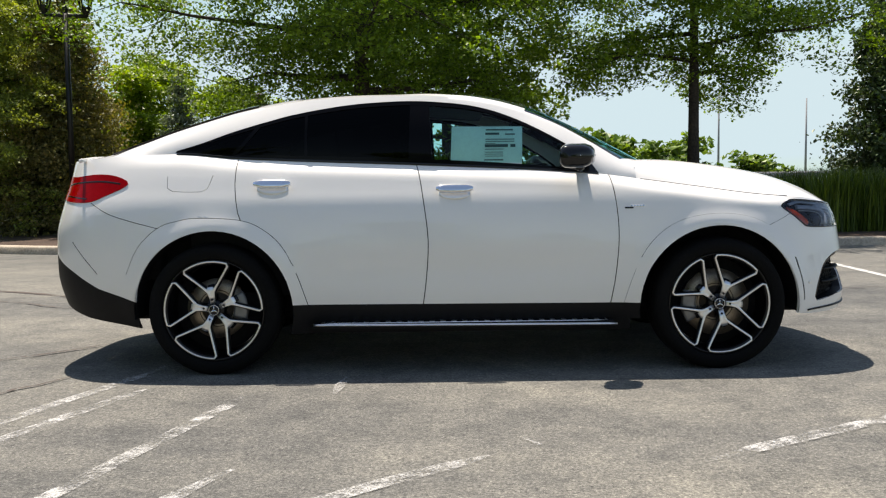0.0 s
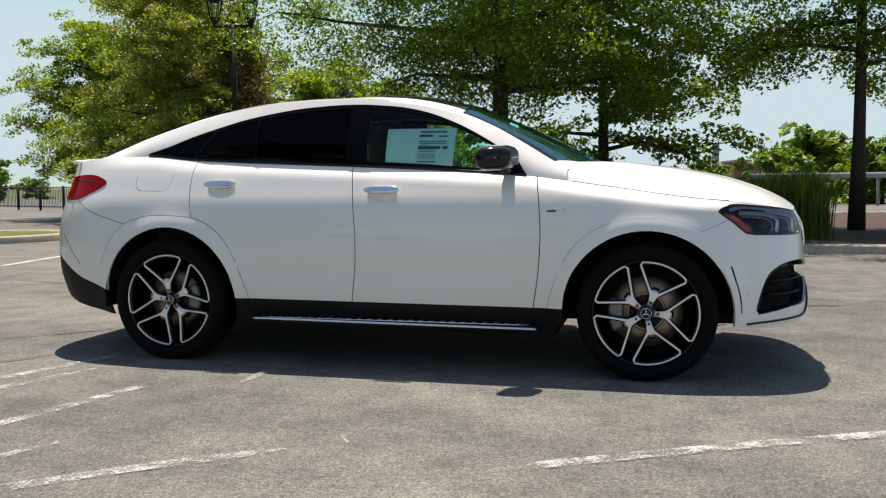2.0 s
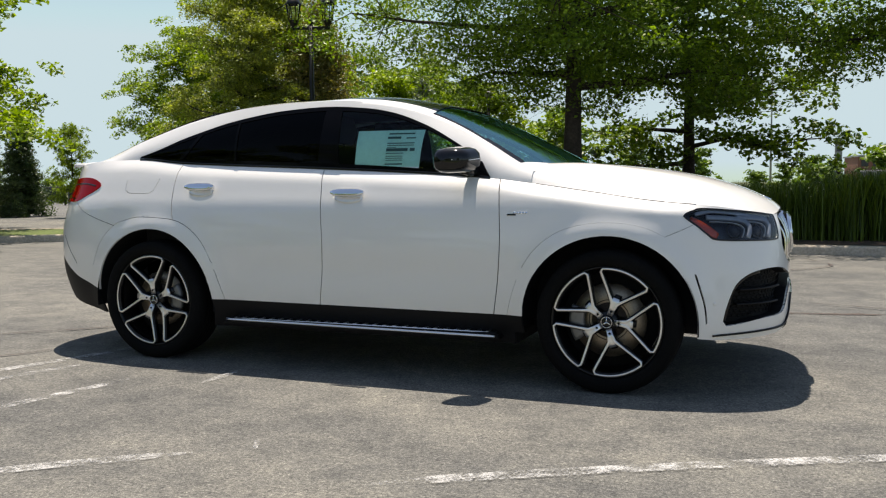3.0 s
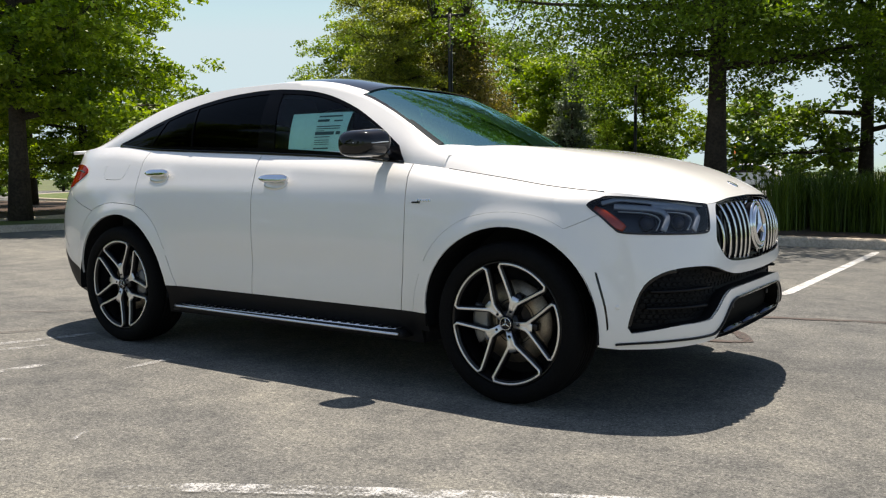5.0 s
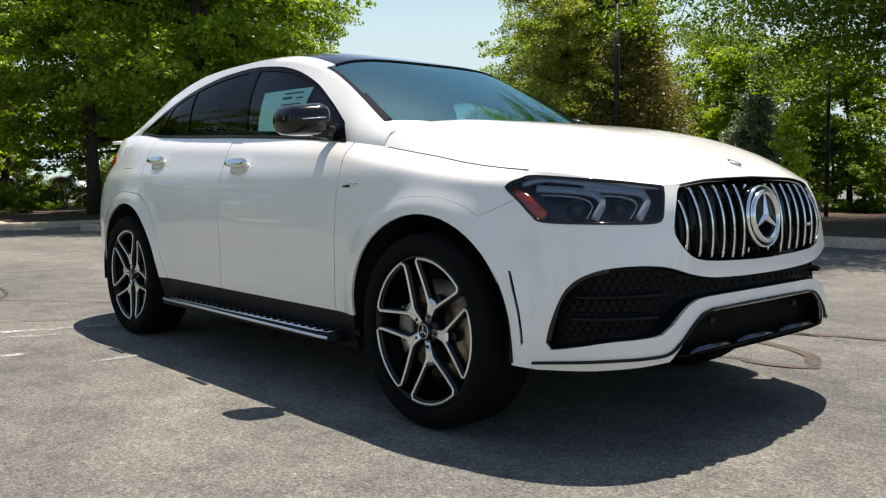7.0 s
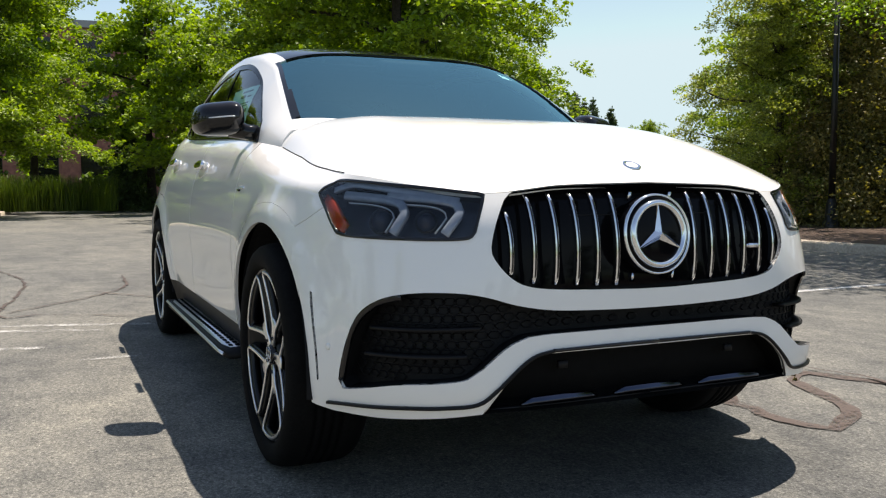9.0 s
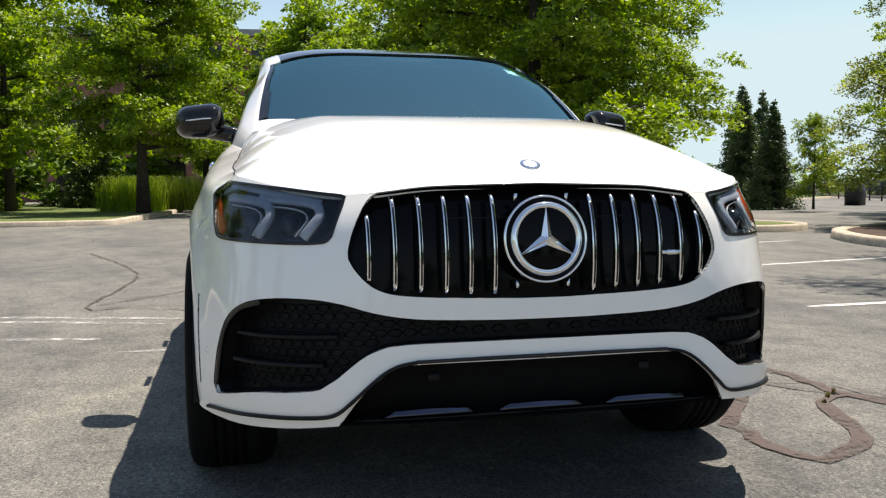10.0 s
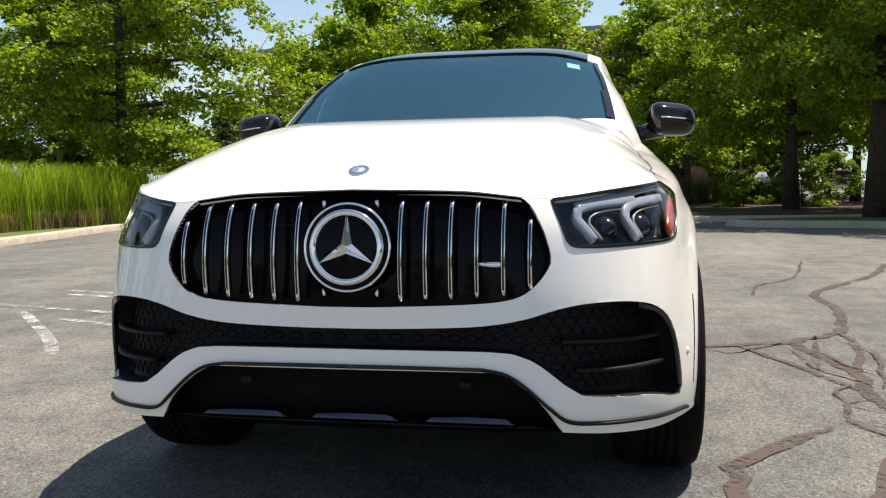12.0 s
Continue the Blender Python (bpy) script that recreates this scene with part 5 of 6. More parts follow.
    w.matrix_basis = pose(cx, -yo, HUB_Z, 0, 0, 0) if side > 0 else pose(cx, yo, HUB_Z, 0, 0, 180)
    return w


for cx, front, turns in ((WHEEL_F, True, (1.19, 0.6)), (WHEEL_R, False, (1.73, 0.3))):
    for side, t in zip((1, -1), turns):
        wheel(cx, side, t, front)
        liner = []
        for a in np.linspace(-0.12, math.pi + 0.12, 40):
            for r, y in ((0.470, 0.955), (0.478, 0.93), (0.485, 0.62)):
                liner.append((cx + r * math.cos(a), -y * side, HUB_Z + r * math.sin(a)))
        f = [(i * 3 + j, i * 3 + j + 1, i * 3 + j + 4, i * 3 + j + 3) for i in range(39) for j in range(2)]
        f.append(tuple(i * 3 + 2 for i in range(40)))
        part("wheel_arch_liner", mesh_of("wheel_arch_liner", liner, f, False), "dark", car)

# underbody, floor, inner shell that keeps the daylight out
part("bulkhead", mesh_of("bulkhead", *join(box((1.14, 0, 0.96), (0.52, 1.52, 0.04)), box((1.0, 0, 0.65), (0.04, 1.5, 0.6)))), "dark", car)
part("underbody", mesh_of("underbody", *join(box((0.0, 0, 0.28), (1.96, 1.76, 0.10)), box((2.12, 0, 0.37), (0.36, 0.9, 0.05)), box((0, 0, 0.33), (4.3, 1.1, 0.10)), box((-2.1, 0, 0.42), (0.4, 1.3, 0.06)))), "dark", car)
part("cabin_floor", mesh_of("cabin_floor", *join(box((-0.45, 0, 0.5), (2.7, 1.6, 0.1)), box((1.0, 0, 0.82), (0.06, 1.6, 0.6)), box((-1.9, 0, 0.9), (0.08, 1.5, 0.7)), box((-0.4, 0.80, 0.80), (2.5, 0.03, 0.66)), box((-0.4, -0.80, 0.80), (2.5, 0.03, 0.66)))), "dark", car)


def slab(profile, y0, y1):
    """A rounded bar across the car with a side profile of (x, z)."""
    n = len(profile)
    ys = (y0, y0 + 0.02, y1 - 0.02, y1)
    c = np.mean(profile, 0)
    vs = []
    for k, y in enumerate(ys):
        for p in profile:
            q = np.array(p) if k in (1, 2) else c + (np.array(p) - c) * 0.9
            vs.append((q[0], y, q[1]))
    fs = [(k * n + i, k * n + (i + 1) % n, (k + 1) * n + (i + 1) % n, (k + 1) * n + i) for k in range(3) for i in range(n)]
    return vs, fs + [tuple(range(n - 1, -1, -1)), tuple(range(3 * n, 4 * n))]


part("dashboard", mesh_of("dashboard", *slab([(1.02, 1.12), (0.86, 1.165), (0.70, 1.15), (0.60, 1.08), (0.60, 0.85), (0.9, 0.7), (1.02, 0.7)], -0.76, 0.76)), "dark", car, "dark dashboard under the windscreen")
part("headliner", mesh_of("headliner", *slab([(0.15, 1.60), (-0.3, 1.64), (-1.0, 1.62), (-1.3, 1.55), (-1.0, 1.60), (-0.3, 1.62), (0.15, 1.585)], -0.58, 0.58)), "dark", car)
for y in (-0.38, 0.38):
    seat = slab([(0.30, 0.82), (0.28, 0.93), (-0.16, 0.90), (-0.24, 1.0), (-0.38, 1.38), (-0.45, 1.36), (-0.36, 0.95), (-0.25, 0.75), (0.25, 0.75)], y - 0.25, y + 0.25)
    head = slab([(-0.36, 1.40), (-0.33, 1.50), (-0.36, 1.58), (-0.44, 1.58), (-0.46, 1.42)], y - 0.14, y + 0.14)
    part("front_seat", mesh_of("front_seat", *join(seat, head)), "dark", car, "dark leather front seat")
part("rear_bench", mesh_of("rear_bench", *slab([(-0.75, 0.85), (-0.8, 0.95), (-1.2, 0.92), (-1.42, 1.38), (-1.5, 1.36), (-1.35, 0.85)], -0.65, 0.65)), "dark", car)
wheel_ring = [(0.42 - 0.07 * math.sin(a), 0.38 + 0.18 * math.cos(a), 1.08 + 0.17 * math.sin(a)) for a in np.linspace(0, 2 * math.pi, 33)]
part("steering_wheel", mesh_of("steering_wheel", *tube(wheel_ring, 0.016, 8, False)), "dark", car)

# ---- front details ----
def on_skin(s, z, out=0.0):
    p, n, q = skin.points([(s, q_of(s, z))], -out)
    return Vector(q[0]), Vector(n[0])


def strip(sz, width, thick, out=0.0, side=1, extra=12):
    """A band laid on the skin along (arc, height) points."""
    line = rounded(sz, False, 0.014)
    pn = [on_skin(max(0.0, s), z, out) for s, z in line]
    piece = ribbon([p for p, _ in pn], [n for _, n in pn], width, thick)
    return piece if side > 0 else flipped(piece)


bars = []
for y, z0, z1 in ((0.143, 0.680, 0.950), (0.211, 0.682, 0.949), (0.278, 0.686, 0.948), (0.347, 0.690, 0.946), (0.416, 0.696, 0.943), (0.484, 0.717, 0.897)):
    for sg in (1, -1):
        zs = np.linspace(z0, z1, 15)
        pts = []
        for z in zs:
            p, _ = on_skin(s_of_y(y, z), z, 0)
            t = (z - z0) / (z1 - z0)
            pts.append((p.x - 0.022 + 0.018 * math.sin(math.pi * t) ** 0.7, sg * p.y, z))
        part("grille_bar", mesh_of("grille_bar", *ribbon(pts, [(1, 0, 0)] * 15, 0.0125, 0.014)), "chrome", grille_part, "upright chrome grille bar")
        inlay = [(p[0] + 0.0142, p[1], p[2]) for p in pts[1:-1]]
        part("bar_inlay", mesh_of("bar_inlay", *ribbon(inlay, [(1, 0, 0)] * 13, 0.0052, 0.0012)), "gloss_black", grille_part)
for y in (0.074, -0.074):
    for z0, z1 in ((0.925, 0.95), (0.686, 0.712)):
        part("grille_bar_stub", mesh_of("grille_bar_stub", *ribbon([(2.335, y, z0), (2.345, y, z1)] if z0 > 0.8 else [(2.36, y, z0), (2.365, y, z1)], [(1, 0, 0)] * 2, 0.011, 0.014)), "chrome", grille_part)
mesh_lines = [ribbon([(2.285, -0.44, z), (2.312, -0.25, z), (2.318, 0, z), (2.312, 0.25, z), (2.285, 0.44, z)], [(1, 0, 0)] * 5, 0.004, 0.006) for z in np.arange(0.735, 0.885, 0.0135)]
part("radiator_core", mesh_of("radiator_core", *join(*mesh_lines)), "dark", grille_part)
badge_c = Vector((2.388, 0, 0.826))
tilt = Matrix.Translation(badge_c) @ Matrix.Rotation(radians(-6), 4, "Y")


def placed(piece, m):
    return [tuple(m @ Vector(p)) for p in piece[0]], piece[1]


badge = part("badge_disc", mesh_of("badge_disc", *placed(lathe([(0.0, 0.012), (0.088, 0.010), (0.118, 0.004), (0.119, -0.04)], 64, "x"), tilt)), "trim_black", grille_part, "round dark badge with a three-armed star")
part("badge_ring", mesh_of("badge_ring", *placed(lathe([(0.083, 0.008), (0.086, 0.020), (0.094, 0.022), (0.101, 0.016), (0.102, 0.004)], 72, "x"), tilt)), "chrome", badge)
part("badge_rim", mesh_of("badge_rim", *placed(lathe([(0.113, 0.004), (0.115, 0.010), (0.119, 0.010), (0.121, 0.0)], 72, "x"), tilt)), "chrome", badge)
arms = []
for a in (math.pi / 2, math.pi * 7 / 6, math.pi * 11 / 6):
    d, n = Vector((0, math.cos(a), math.sin(a))), Vector((0, -math.sin(a), math.cos(a)))
    tip, c = d * 0.086, Vector((0.026, 0, 0))
    vs = [Vector((0.012, 0, 0)) + n * 0.015 + d * 0.008, Vector((0.012, 0, 0)) - n * 0.015 + d * 0.008, Vector((0.012, 0, 0)) + tip + n * 0.0015, Vector((0.012, 0, 0)) + tip - n * 0.0015, c, tip + Vector((0.016, 0, 0))]
    back = Vector((0.012, 0, 0)) - d * 0.014
    arms.append(([*vs, back], [(0, 2, 5, 4), (4, 5, 3, 1), (2, 3, 5), (0, 4, 6), (4, 1, 6)]))
me = mesh_of("badge_star", *placed(join(*arms), tilt), smooth=False)
part("badge_star", me, "chrome", badge)
part("badge_boss", mesh_of("badge_boss", *placed(lathe([(0.0, 0.027), (0.012, 0.020), (0.02, 0.011)], 3, "x"), tilt)), "chrome", badge)
part("grille_emblem", mesh_of("grille_emblem", *join(box((2.372, 0.377, 0.780), (0.012, 0.068, 0.009)), box((2.377, 0.390, 0.780), (0.006, 0.036, 0.013)))), "chrome", grille_part, "small bar-shaped emblem")
hb = Vector(hood(0.966, 0.0))
hood_badge = part("hood_badge", mesh_of("hood_badge", *placed(lathe([(0.0, 0.001), (0.02, 0.0015), (0.024, 0.0035), (0.029, 0.003), (0.030, -0.004)], 40, "z"), Matrix.Translation(hb) @ Matrix.Rotation(radians(26), 4, "Y"))), "chrome", car, "small round hood badge")
part("badge_field", mesh_of("badge_field", *placed(lathe([(0.0, 0.0042), (0.006, 0.0035), (0.010, 0.0022), (0.019, 0.0020)], 32, "z"), Matrix.Translation(hb) @ Matrix.Rotation(radians(26), 4, "Y"))), "alloy", hood_badge)

# intake slats and honeycomb, blade trim, mouth slats
for sg in (1, -1):
    for z in (0.575, 0.497):
        a, b = (0.50, 0.92) if z > 0.55 else (0.54, 0.95)
        part("intake_slat", mesh_of("intake_slat", *strip([(s, z - 0.01 * (s - a)) for s in np.linspace(a, b, 6)], 0.012, 0.03, -0.055, sg)), "black_plastic", front_bumper)
    part("intake_edge", mesh_of("intake_edge", *strip([(0.78, 0.668), (0.82, 0.661), (0.88, 0.645), (0.955, 0.60), (1.0, 0.55), (1.02, 0.505), (1.04, 0.45), (1.052, 0.41)], 0.028, 0.010, -0.012, sg)), "gloss_black", front_bumper)
    part("blade_lip", mesh_of("blade_lip", *strip([(1.10, 0.334), (0.95, 0.345), (0.76, 0.356), (0.62, 0.360), (0.51, 0.368), (0.452, 0.404), (0.40, 0.446), (0.36, 0.476), (0.32, 0.496), (0.27, 0.505)], 0.009, 0.010, 0.0, sg)), "satin_black", front_bumper, "black blade lip")
    part("parking_sensor", mesh_of("parking_sensor", *placed(lathe([(0.0, 0.002), (0.010, 0.002), (0.0115, -0.002)], 20, "x"), Matrix.Translation(Vector((*(lambda p: (p.x, p.y * sg, p.z))(on_skin(1.10, 0.50)[0]),))) @ Matrix.Rotation(math.atan2(-sg * 0.8, 0.6), 4, "Z"))), "paint", front_bumper)
    part("mouth_trim", mesh_of("mouth_trim", *strip([(0.0, 0.500), (0.27, 0.500), (0.325, 0.490), (0.37, 0.464), (0.43, 0.414), (0.485, 0.345)], 0.004, 0.006, -0.004, sg)), "alloy", front_bumper)
part("blade_top_lip", mesh_of("blade_top_lip", *join(strip([(0.0, 0.508), (0.1, 0.508), (0.27, 0.506)], 0.010, 0.010, 0.0), strip([(0.0, 0.508), (0.1, 0.508), (0.27, 0.506)], 0.010, 0.010, 0.0, -1))), "gloss_black", front_bumper)
# black slats, given a bluish metal in place of their sky reflection
for y in (-0.32, 0.0, 0.32):
    wing = [(2.362, y - 0.13, 0.352), (2.378, y - 0.10, 0.364), (2.382, y, 0.366), (2.378, y + 0.10, 0.364), (2.362, y + 0.13, 0.352)]
    part("mouth_slat", mesh_of("mouth_slat", *ribbon(wing, [(0.80, 0, 0.60)] * 5, [0.010, 0.018, 0.020, 0.018, 0.010], 0.006)), "sky_tint_gloss", front_bumper)
chin = [on_skin(s, 0.338, -0.03) for s in np.linspace(0.0, 0.46, 9)]
for sg in (1, -1):
    edge = ribbon([p for p, _ in chin], [n for _, n in chin], 0.007, 0.012)
    part("mouth_sill", mesh_of("mouth_sill", *(edge if sg > 0 else flipped(edge))), "satin_black", front_bumper)
for y in (-0.31, 0.31):
    part("radar_sensor", mesh_of("radar_sensor", *box((2.362, y, 0.456), (0.012, 0.032, 0.022))), "black_plastic", front_bumper)
cells = []
for row, z in enumerate(np.arange(0.43, 0.665, 0.0245)):
    for col in range(24):
        s = 0.02 + col * 0.044 + (row % 2) * 0.022
        if inside(intake, s, q_of(s, z)) and inside(intake, s + 0.012, q_of(s, z)) and inside(intake, s, q_of(s, z + 0.012)) and inside(intake, s, q_of(s, z - 0.012)):
            p, n = on_skin(s, z, -0.064)
            t = Vector((0, 0, 1)).cross(n).normalized()
            up = n.cross(t)
            ring = [p + (t * math.cos(k * math.pi / 3) * 0.0225 + up * math.sin(k * math.pi / 3) * 0.0125) for k in range(6)]
            cells.append(([*ring, *[r + n * 0.004 - (r - p) * 0.16 for r in ring]], [(k, (k + 1) % 6, (k + 1) % 6 + 6, k + 6) for k in range(6)]))
hex_all = join(*cells)
hex_part = part("honeycomb", mesh_of("honeycomb", *join(hex_all, flipped(hex_all)), smooth=False), "black_plastic", front_bumper)
tagged(hex_part, kind="stuff")

# headlight innards
for lamp, sg in zip(lamps, (1, -1)):
    side = lambda piece: piece if sg > 0 else flipped(piece)
    deep = -0.022
    for s0 in (0.59, 0.765):
        guide = strip([(s0 + 0.26, 0.947), (s0 + 0.15, 0.942), (s0 + 0.075, 0.935), (s0 + 0.035, 0.922), (s0 + 0.022, 0.902), (s0 + 0.034, 0.874), (s0 + 0.058, 0.838)], 0.026, 0.014, deep, sg)
        part("light_guide", mesh_of("light_guide", *guide), "guide", lamp, "frosted white light guide")
        inner = strip([(s0 + 0.25, 0.928), (s0 + 0.15, 0.924), (s0 + 0.095, 0.916), (s0 + 0.068, 0.903), (s0 + 0.060, 0.888), (s0 + 0.072, 0.866), (s0 + 0.090, 0.842)], 0.004, 0.008, deep - 0.004, sg)
        part("guide_edge", mesh_of("guide_edge", *inner), "white_plastic", lamp)
    for s0, r in ((0.72, 0.030), (0.885, 0.036)):
        p, n = on_skin(s0, 0.885, -0.045)
        m = Matrix.Translation((p.x, p.y * sg, p.z)) @ Vector((n.x, n.y * sg, n.z)).to_track_quat("X", "Z").to_matrix().to_4x4()
        bowl = lathe([(0.0, 0.018), (r * 0.6, 0.012), (r * 0.92, 0.002), (r, 0.004), (r * 1.12, 0.012), (r * 1.15, 0.0)], 32, "x")
        part("projector", mesh_of("projector", *placed(bowl, m)), "gloss_black", lamp)
        part("projector_glass", mesh_of("projector_glass", *placed(lathe([(0.0, 0.034), (r * 0.5, 0.030), (r * 0.85, 0.018), (r * 0.95, 0.006)], 32, "x"), m)), "lamp_bowl", lamp)
    amber_line = rounded([(SX(x, z)[0], z) for x, z in ((1.905, 0.938), (1.945, 0.915), (1.995, 0.880), (2.045, 0.846))], False, 0.014)
    amber_pn = [on_skin(a, z, -0.012) for a, z in amber_line]
    amber = side(ribbon([p for p, _ in amber_pn], [n for _, n in amber_pn], [0.012 + 0.036 * math.sin(math.pi * (0.12 + 0.72 * k / (len(amber_pn) - 1))) for k in range(len(amber_pn))], 0.008))
    part("amber_reflector", mesh_of("amber_reflector", *amber), "amber", lamp, "amber side reflector")
    top_guide = strip([(1.08, 0.962), (1.0, 0.978), (0.90, 0.972), (0.75, 0.952), (0.62, 0.932)], 0.020, 0.008, -0.016, sg)
    rim = rounded([(a, z_of(a, q)) for a, q in lamp_f], True, 0.012)
    rim_pn = [on_skin(a, z, 0.0) for a, z in rim]
    part("lamp_seal", mesh_of("lamp_seal", *side(ribbon([p for p, _ in rim_pn], [n for _, n in rim_pn], 0.009, 0.003, True))), "gloss_black", lamp, "thin black seal")
    part("chrome_brow", mesh_of("chrome_brow", *top_guide), "guide", lamp)
for tl, sg in zip(tail_lights, (1, -1)):
    part("light_band", mesh_of("light_band", *strip([(5.16, 1.135), (5.3, 1.15), (5.5, 1.145), (5.66, 1.13)], 0.010, 0.004, 0.001, sg)), "gloss_black", tl)
    part("lower_edge", mesh_of("lower_edge", *strip([(5.38, 1.046), (5.5, 1.056), (5.62, 1.066)], 0.012, 0.003, 0.001, sg)), "gloss_black", tl)

lip = [(-2.335 - 0.035 * (1 - (y / 0.72) ** 2), y, 1.305 - 0.03 * (y / 0.72) ** 2) for y in np.linspace(-0.72, 0.72, 25)]
part("tail_spoiler", mesh_of("tail_spoiler", *ribbon(lip, [(-0.35, 0, 0.94)] * 25, [0.02] * 3 + [0.045] * 19 + [0.02] * 3, 0.016)), "paint", car, "small white spoiler lip")
# the crease is not folded: its shade is a flat dark strip
for sg in (1, -1):
    crease = [(s_of_x(x, z), z) for x, z in ((-2.37, 0.79), (-2.31, 0.72), (-2.25, 0.655), (-2.20, 0.60))]
    part("bumper_crease_shade", mesh_of("bumper_crease_shade", *strip(crease, 0.004, 0.002, -0.001, sg)), "dark", car)
for sg in (1, -1):
    seam_x = np.linspace(1.06, 1.93, 40)
    seam = [(x, float(edge_at_x(x)[0]) * sg, float(edge_at_x(x)[1]) + 0.0012) for x in seam_x]
    part("hood_gap", mesh_of("hood_gap", *ribbon(seam, [(0, -0.6 * sg, 0.8)] * 40, 0.0035, 0.0012)), "dark", car)
# ---- side details ----
for k, sg in enumerate((1, -1)):
    for (x0, x1, z), door in (((-1.245, -1.028, 1.110), doors_r[k]), ((-0.171, 0.047, 1.068), doors_f[k])):
        xs = np.linspace(x0, x1, 13)
        pn = [on_skin(s_of_x(x, z), z, 0.024) for x in xs]
        grip = ribbon([p for p, _ in pn], [n for _, n in pn], [0.02, 0.036, 0.044, 0.047, 0.048, 0.048, 0.048, 0.048, 0.048, 0.047, 0.044, 0.036, 0.02], 0.018)
        part("door_handle", mesh_of("door_handle", *(grip if sg > 0 else flipped(grip))), "chrome", door, "chrome bar door handle")
        cup = [on_skin(s_of_x(x, z - 0.013), z - 0.013, 0.0015) for x in xs[1:-1]]
        bowl = ribbon([p for p, _ in cup], [n for _, n in cup], [0.03, 0.056, 0.070, 0.079, 0.084, 0.086, 0.084, 0.079, 0.070, 0.056, 0.03], 0.003)
        part("handle_recess", mesh_of("handle_recess", *(bowl if sg > 0 else flipped(bowl))), "alloy", door)
    belt = [top(x, 0.006) for x in np.linspace(-1.74, 0.80, 50)]
    nrm = [roof.points([(x, 0.006)])[1][0] for x in np.linspace(-1.74, 0.80, 50)]
    piece = ribbon([Vector(p) + Vector(n) * 0.002 for p, n in zip(belt, nrm)], nrm, 0.014, 0.004)
    part("belt_moulding", mesh_of("belt_moulding", *(piece if sg > 0 else flipped(piece))), "gloss_black", car)
    # running board
    xs = np.linspace(-0.93, 0.90, 20)
    body_v, body_f = slab([(-0.93, 0.262), (0.90, 0.262), (0.86, 0.298), (-0.90, 0.298)], 0.84, 1.0)
    board = part("running_board", mesh_of("running_board", [(x, -y * sg, z) for x, y, z in body_v], body_f if sg < 0 else [q[::-1] for q in body_f]), "black_plastic", car, "black running board with rubber studs and a bright edge")
    edge_pts = [(-0.90, -0.985, 0.292), (-0.86, -1.004, 0.293), (0.0, -1.006, 0.287), (0.80, -1.006, 0.282), (0.88, -1.0, 0.281)]
    e = ribbon(edge_pts, [(0, -0.75, 0.65)] * 5, 0.013, 0.007)
    part("bright_edge", mesh_of("bright_edge", *(e if sg > 0 else flipped(e))), "alloy", board)
    plate = slab([(-0.86, 0.298), (0.83, 0.298), (0.83, 0.3005), (-0.86, 0.3005)], 0.872, 0.982)
    part("tread_plate", mesh_of("tread_plate", [(x, -y * sg, z) for x, y, z in plate[0]], plate[1] if sg < 0 else [q[::-1] for q in plate[1]]), "alloy", board, "bright tread plate")
    stud = mesh_of("rubber_stud", *box((0, 0, 0), (0.034, 0.015, 0.005)))
    for r in range(3):
        for x in np.linspace(-0.82, 0.80, 26):
            part("rubber_stud", stud, "rubber", board).location = (x, -(0.898 + 0.029 * r) * sg, 0.3025)
    # fender emblem
    ep = [on_skin(s_of_x(x, 0.955), 0.955, 0.001) for x in (0.935, 0.985)]
    emblem = part("fender_emblem", mesh_of("fender_emblem", *(lambda r: r if sg > 0 else flipped(r))(ribbon([p for p, _ in ep], [n for _, n in ep], 0.009, 0.003))), "gloss_black", car, "small dark fender emblem with chrome bars")
    for i in range(5):
        x = 0.975 + i * 0.017
        ep = [on_skin(s_of_x(x + d, 0.966), 0.966, 0.001) for d in (-0.006, 0.006)]
        part("emblem_bar", mesh_of("emblem_bar", *(lambda r: r if sg > 0 else flipped(r))(ribbon([p for p, _ in ep], [n for _, n in ep], 0.011, 0.003))), "chrome", emblem)

    # mirror
    mirror_v, mirror_f = [], []
    n_u, n_v = 28, 16
    for i in range(n_u + 1):
        u = i / n_u
        for j in range(n_v):
            a = 2 * math.pi * j / n_v
            w = max(0.0, 1 - abs(2 * u - 1) ** 4.5) ** 0.5
            yy = 0.855 + 0.215 * u
            rx, rz = 0.132 * w, 0.076 * w * (0.88 + 0.16 * (1 - u))
            ca, sa = math.cos(a), math.sin(a)
            px = 0.655 + rx * math.copysign(abs(ca) ** 0.65, ca) * (1.0 if ca > 0 else 0.55) - 0.06 * u
            pz = 1.255 + rz * math.copysign(abs(sa) ** 0.75, sa) + 0.012 * (1 - u)
            mirror_v.append((px, -yy * sg, pz))
    for i in range(n_u):
        for j in range(n_v):
            q = (i * n_v + j, i * n_v + (j + 1) % n_v, (i + 1) * n_v + (j + 1) % n_v, (i + 1) * n_v + j)
            mirror_f.append(q if sg < 0 else q[::-1])
    mirror = part("wing_mirror", mesh_of("wing_mirror", mirror_v, mirror_f), "gloss_black", car, "gloss black wing mirror with a bright strip")
    foot = tube([(0.70, -0.77 * sg, 1.200), (0.69, -0.84 * sg, 1.204), (0.665, -0.91 * sg, 1.222)], [0.036, 0.034, 0.042], 14)
    part("mirror_foot", mesh_of("mirror_foot", *foot), "gloss_black", mirror)
    sw = [(0.655 + 0.133 * (max(0.0, 1 - abs(2 * u - 1) ** 3.2) ** 0.5) - 0.06 * u, -(0.855 + 0.215 * u) * sg, 1.262 + 0.004 * math.sin(6 * u)) for u in np.linspace(0.22, 0.97, 16)]
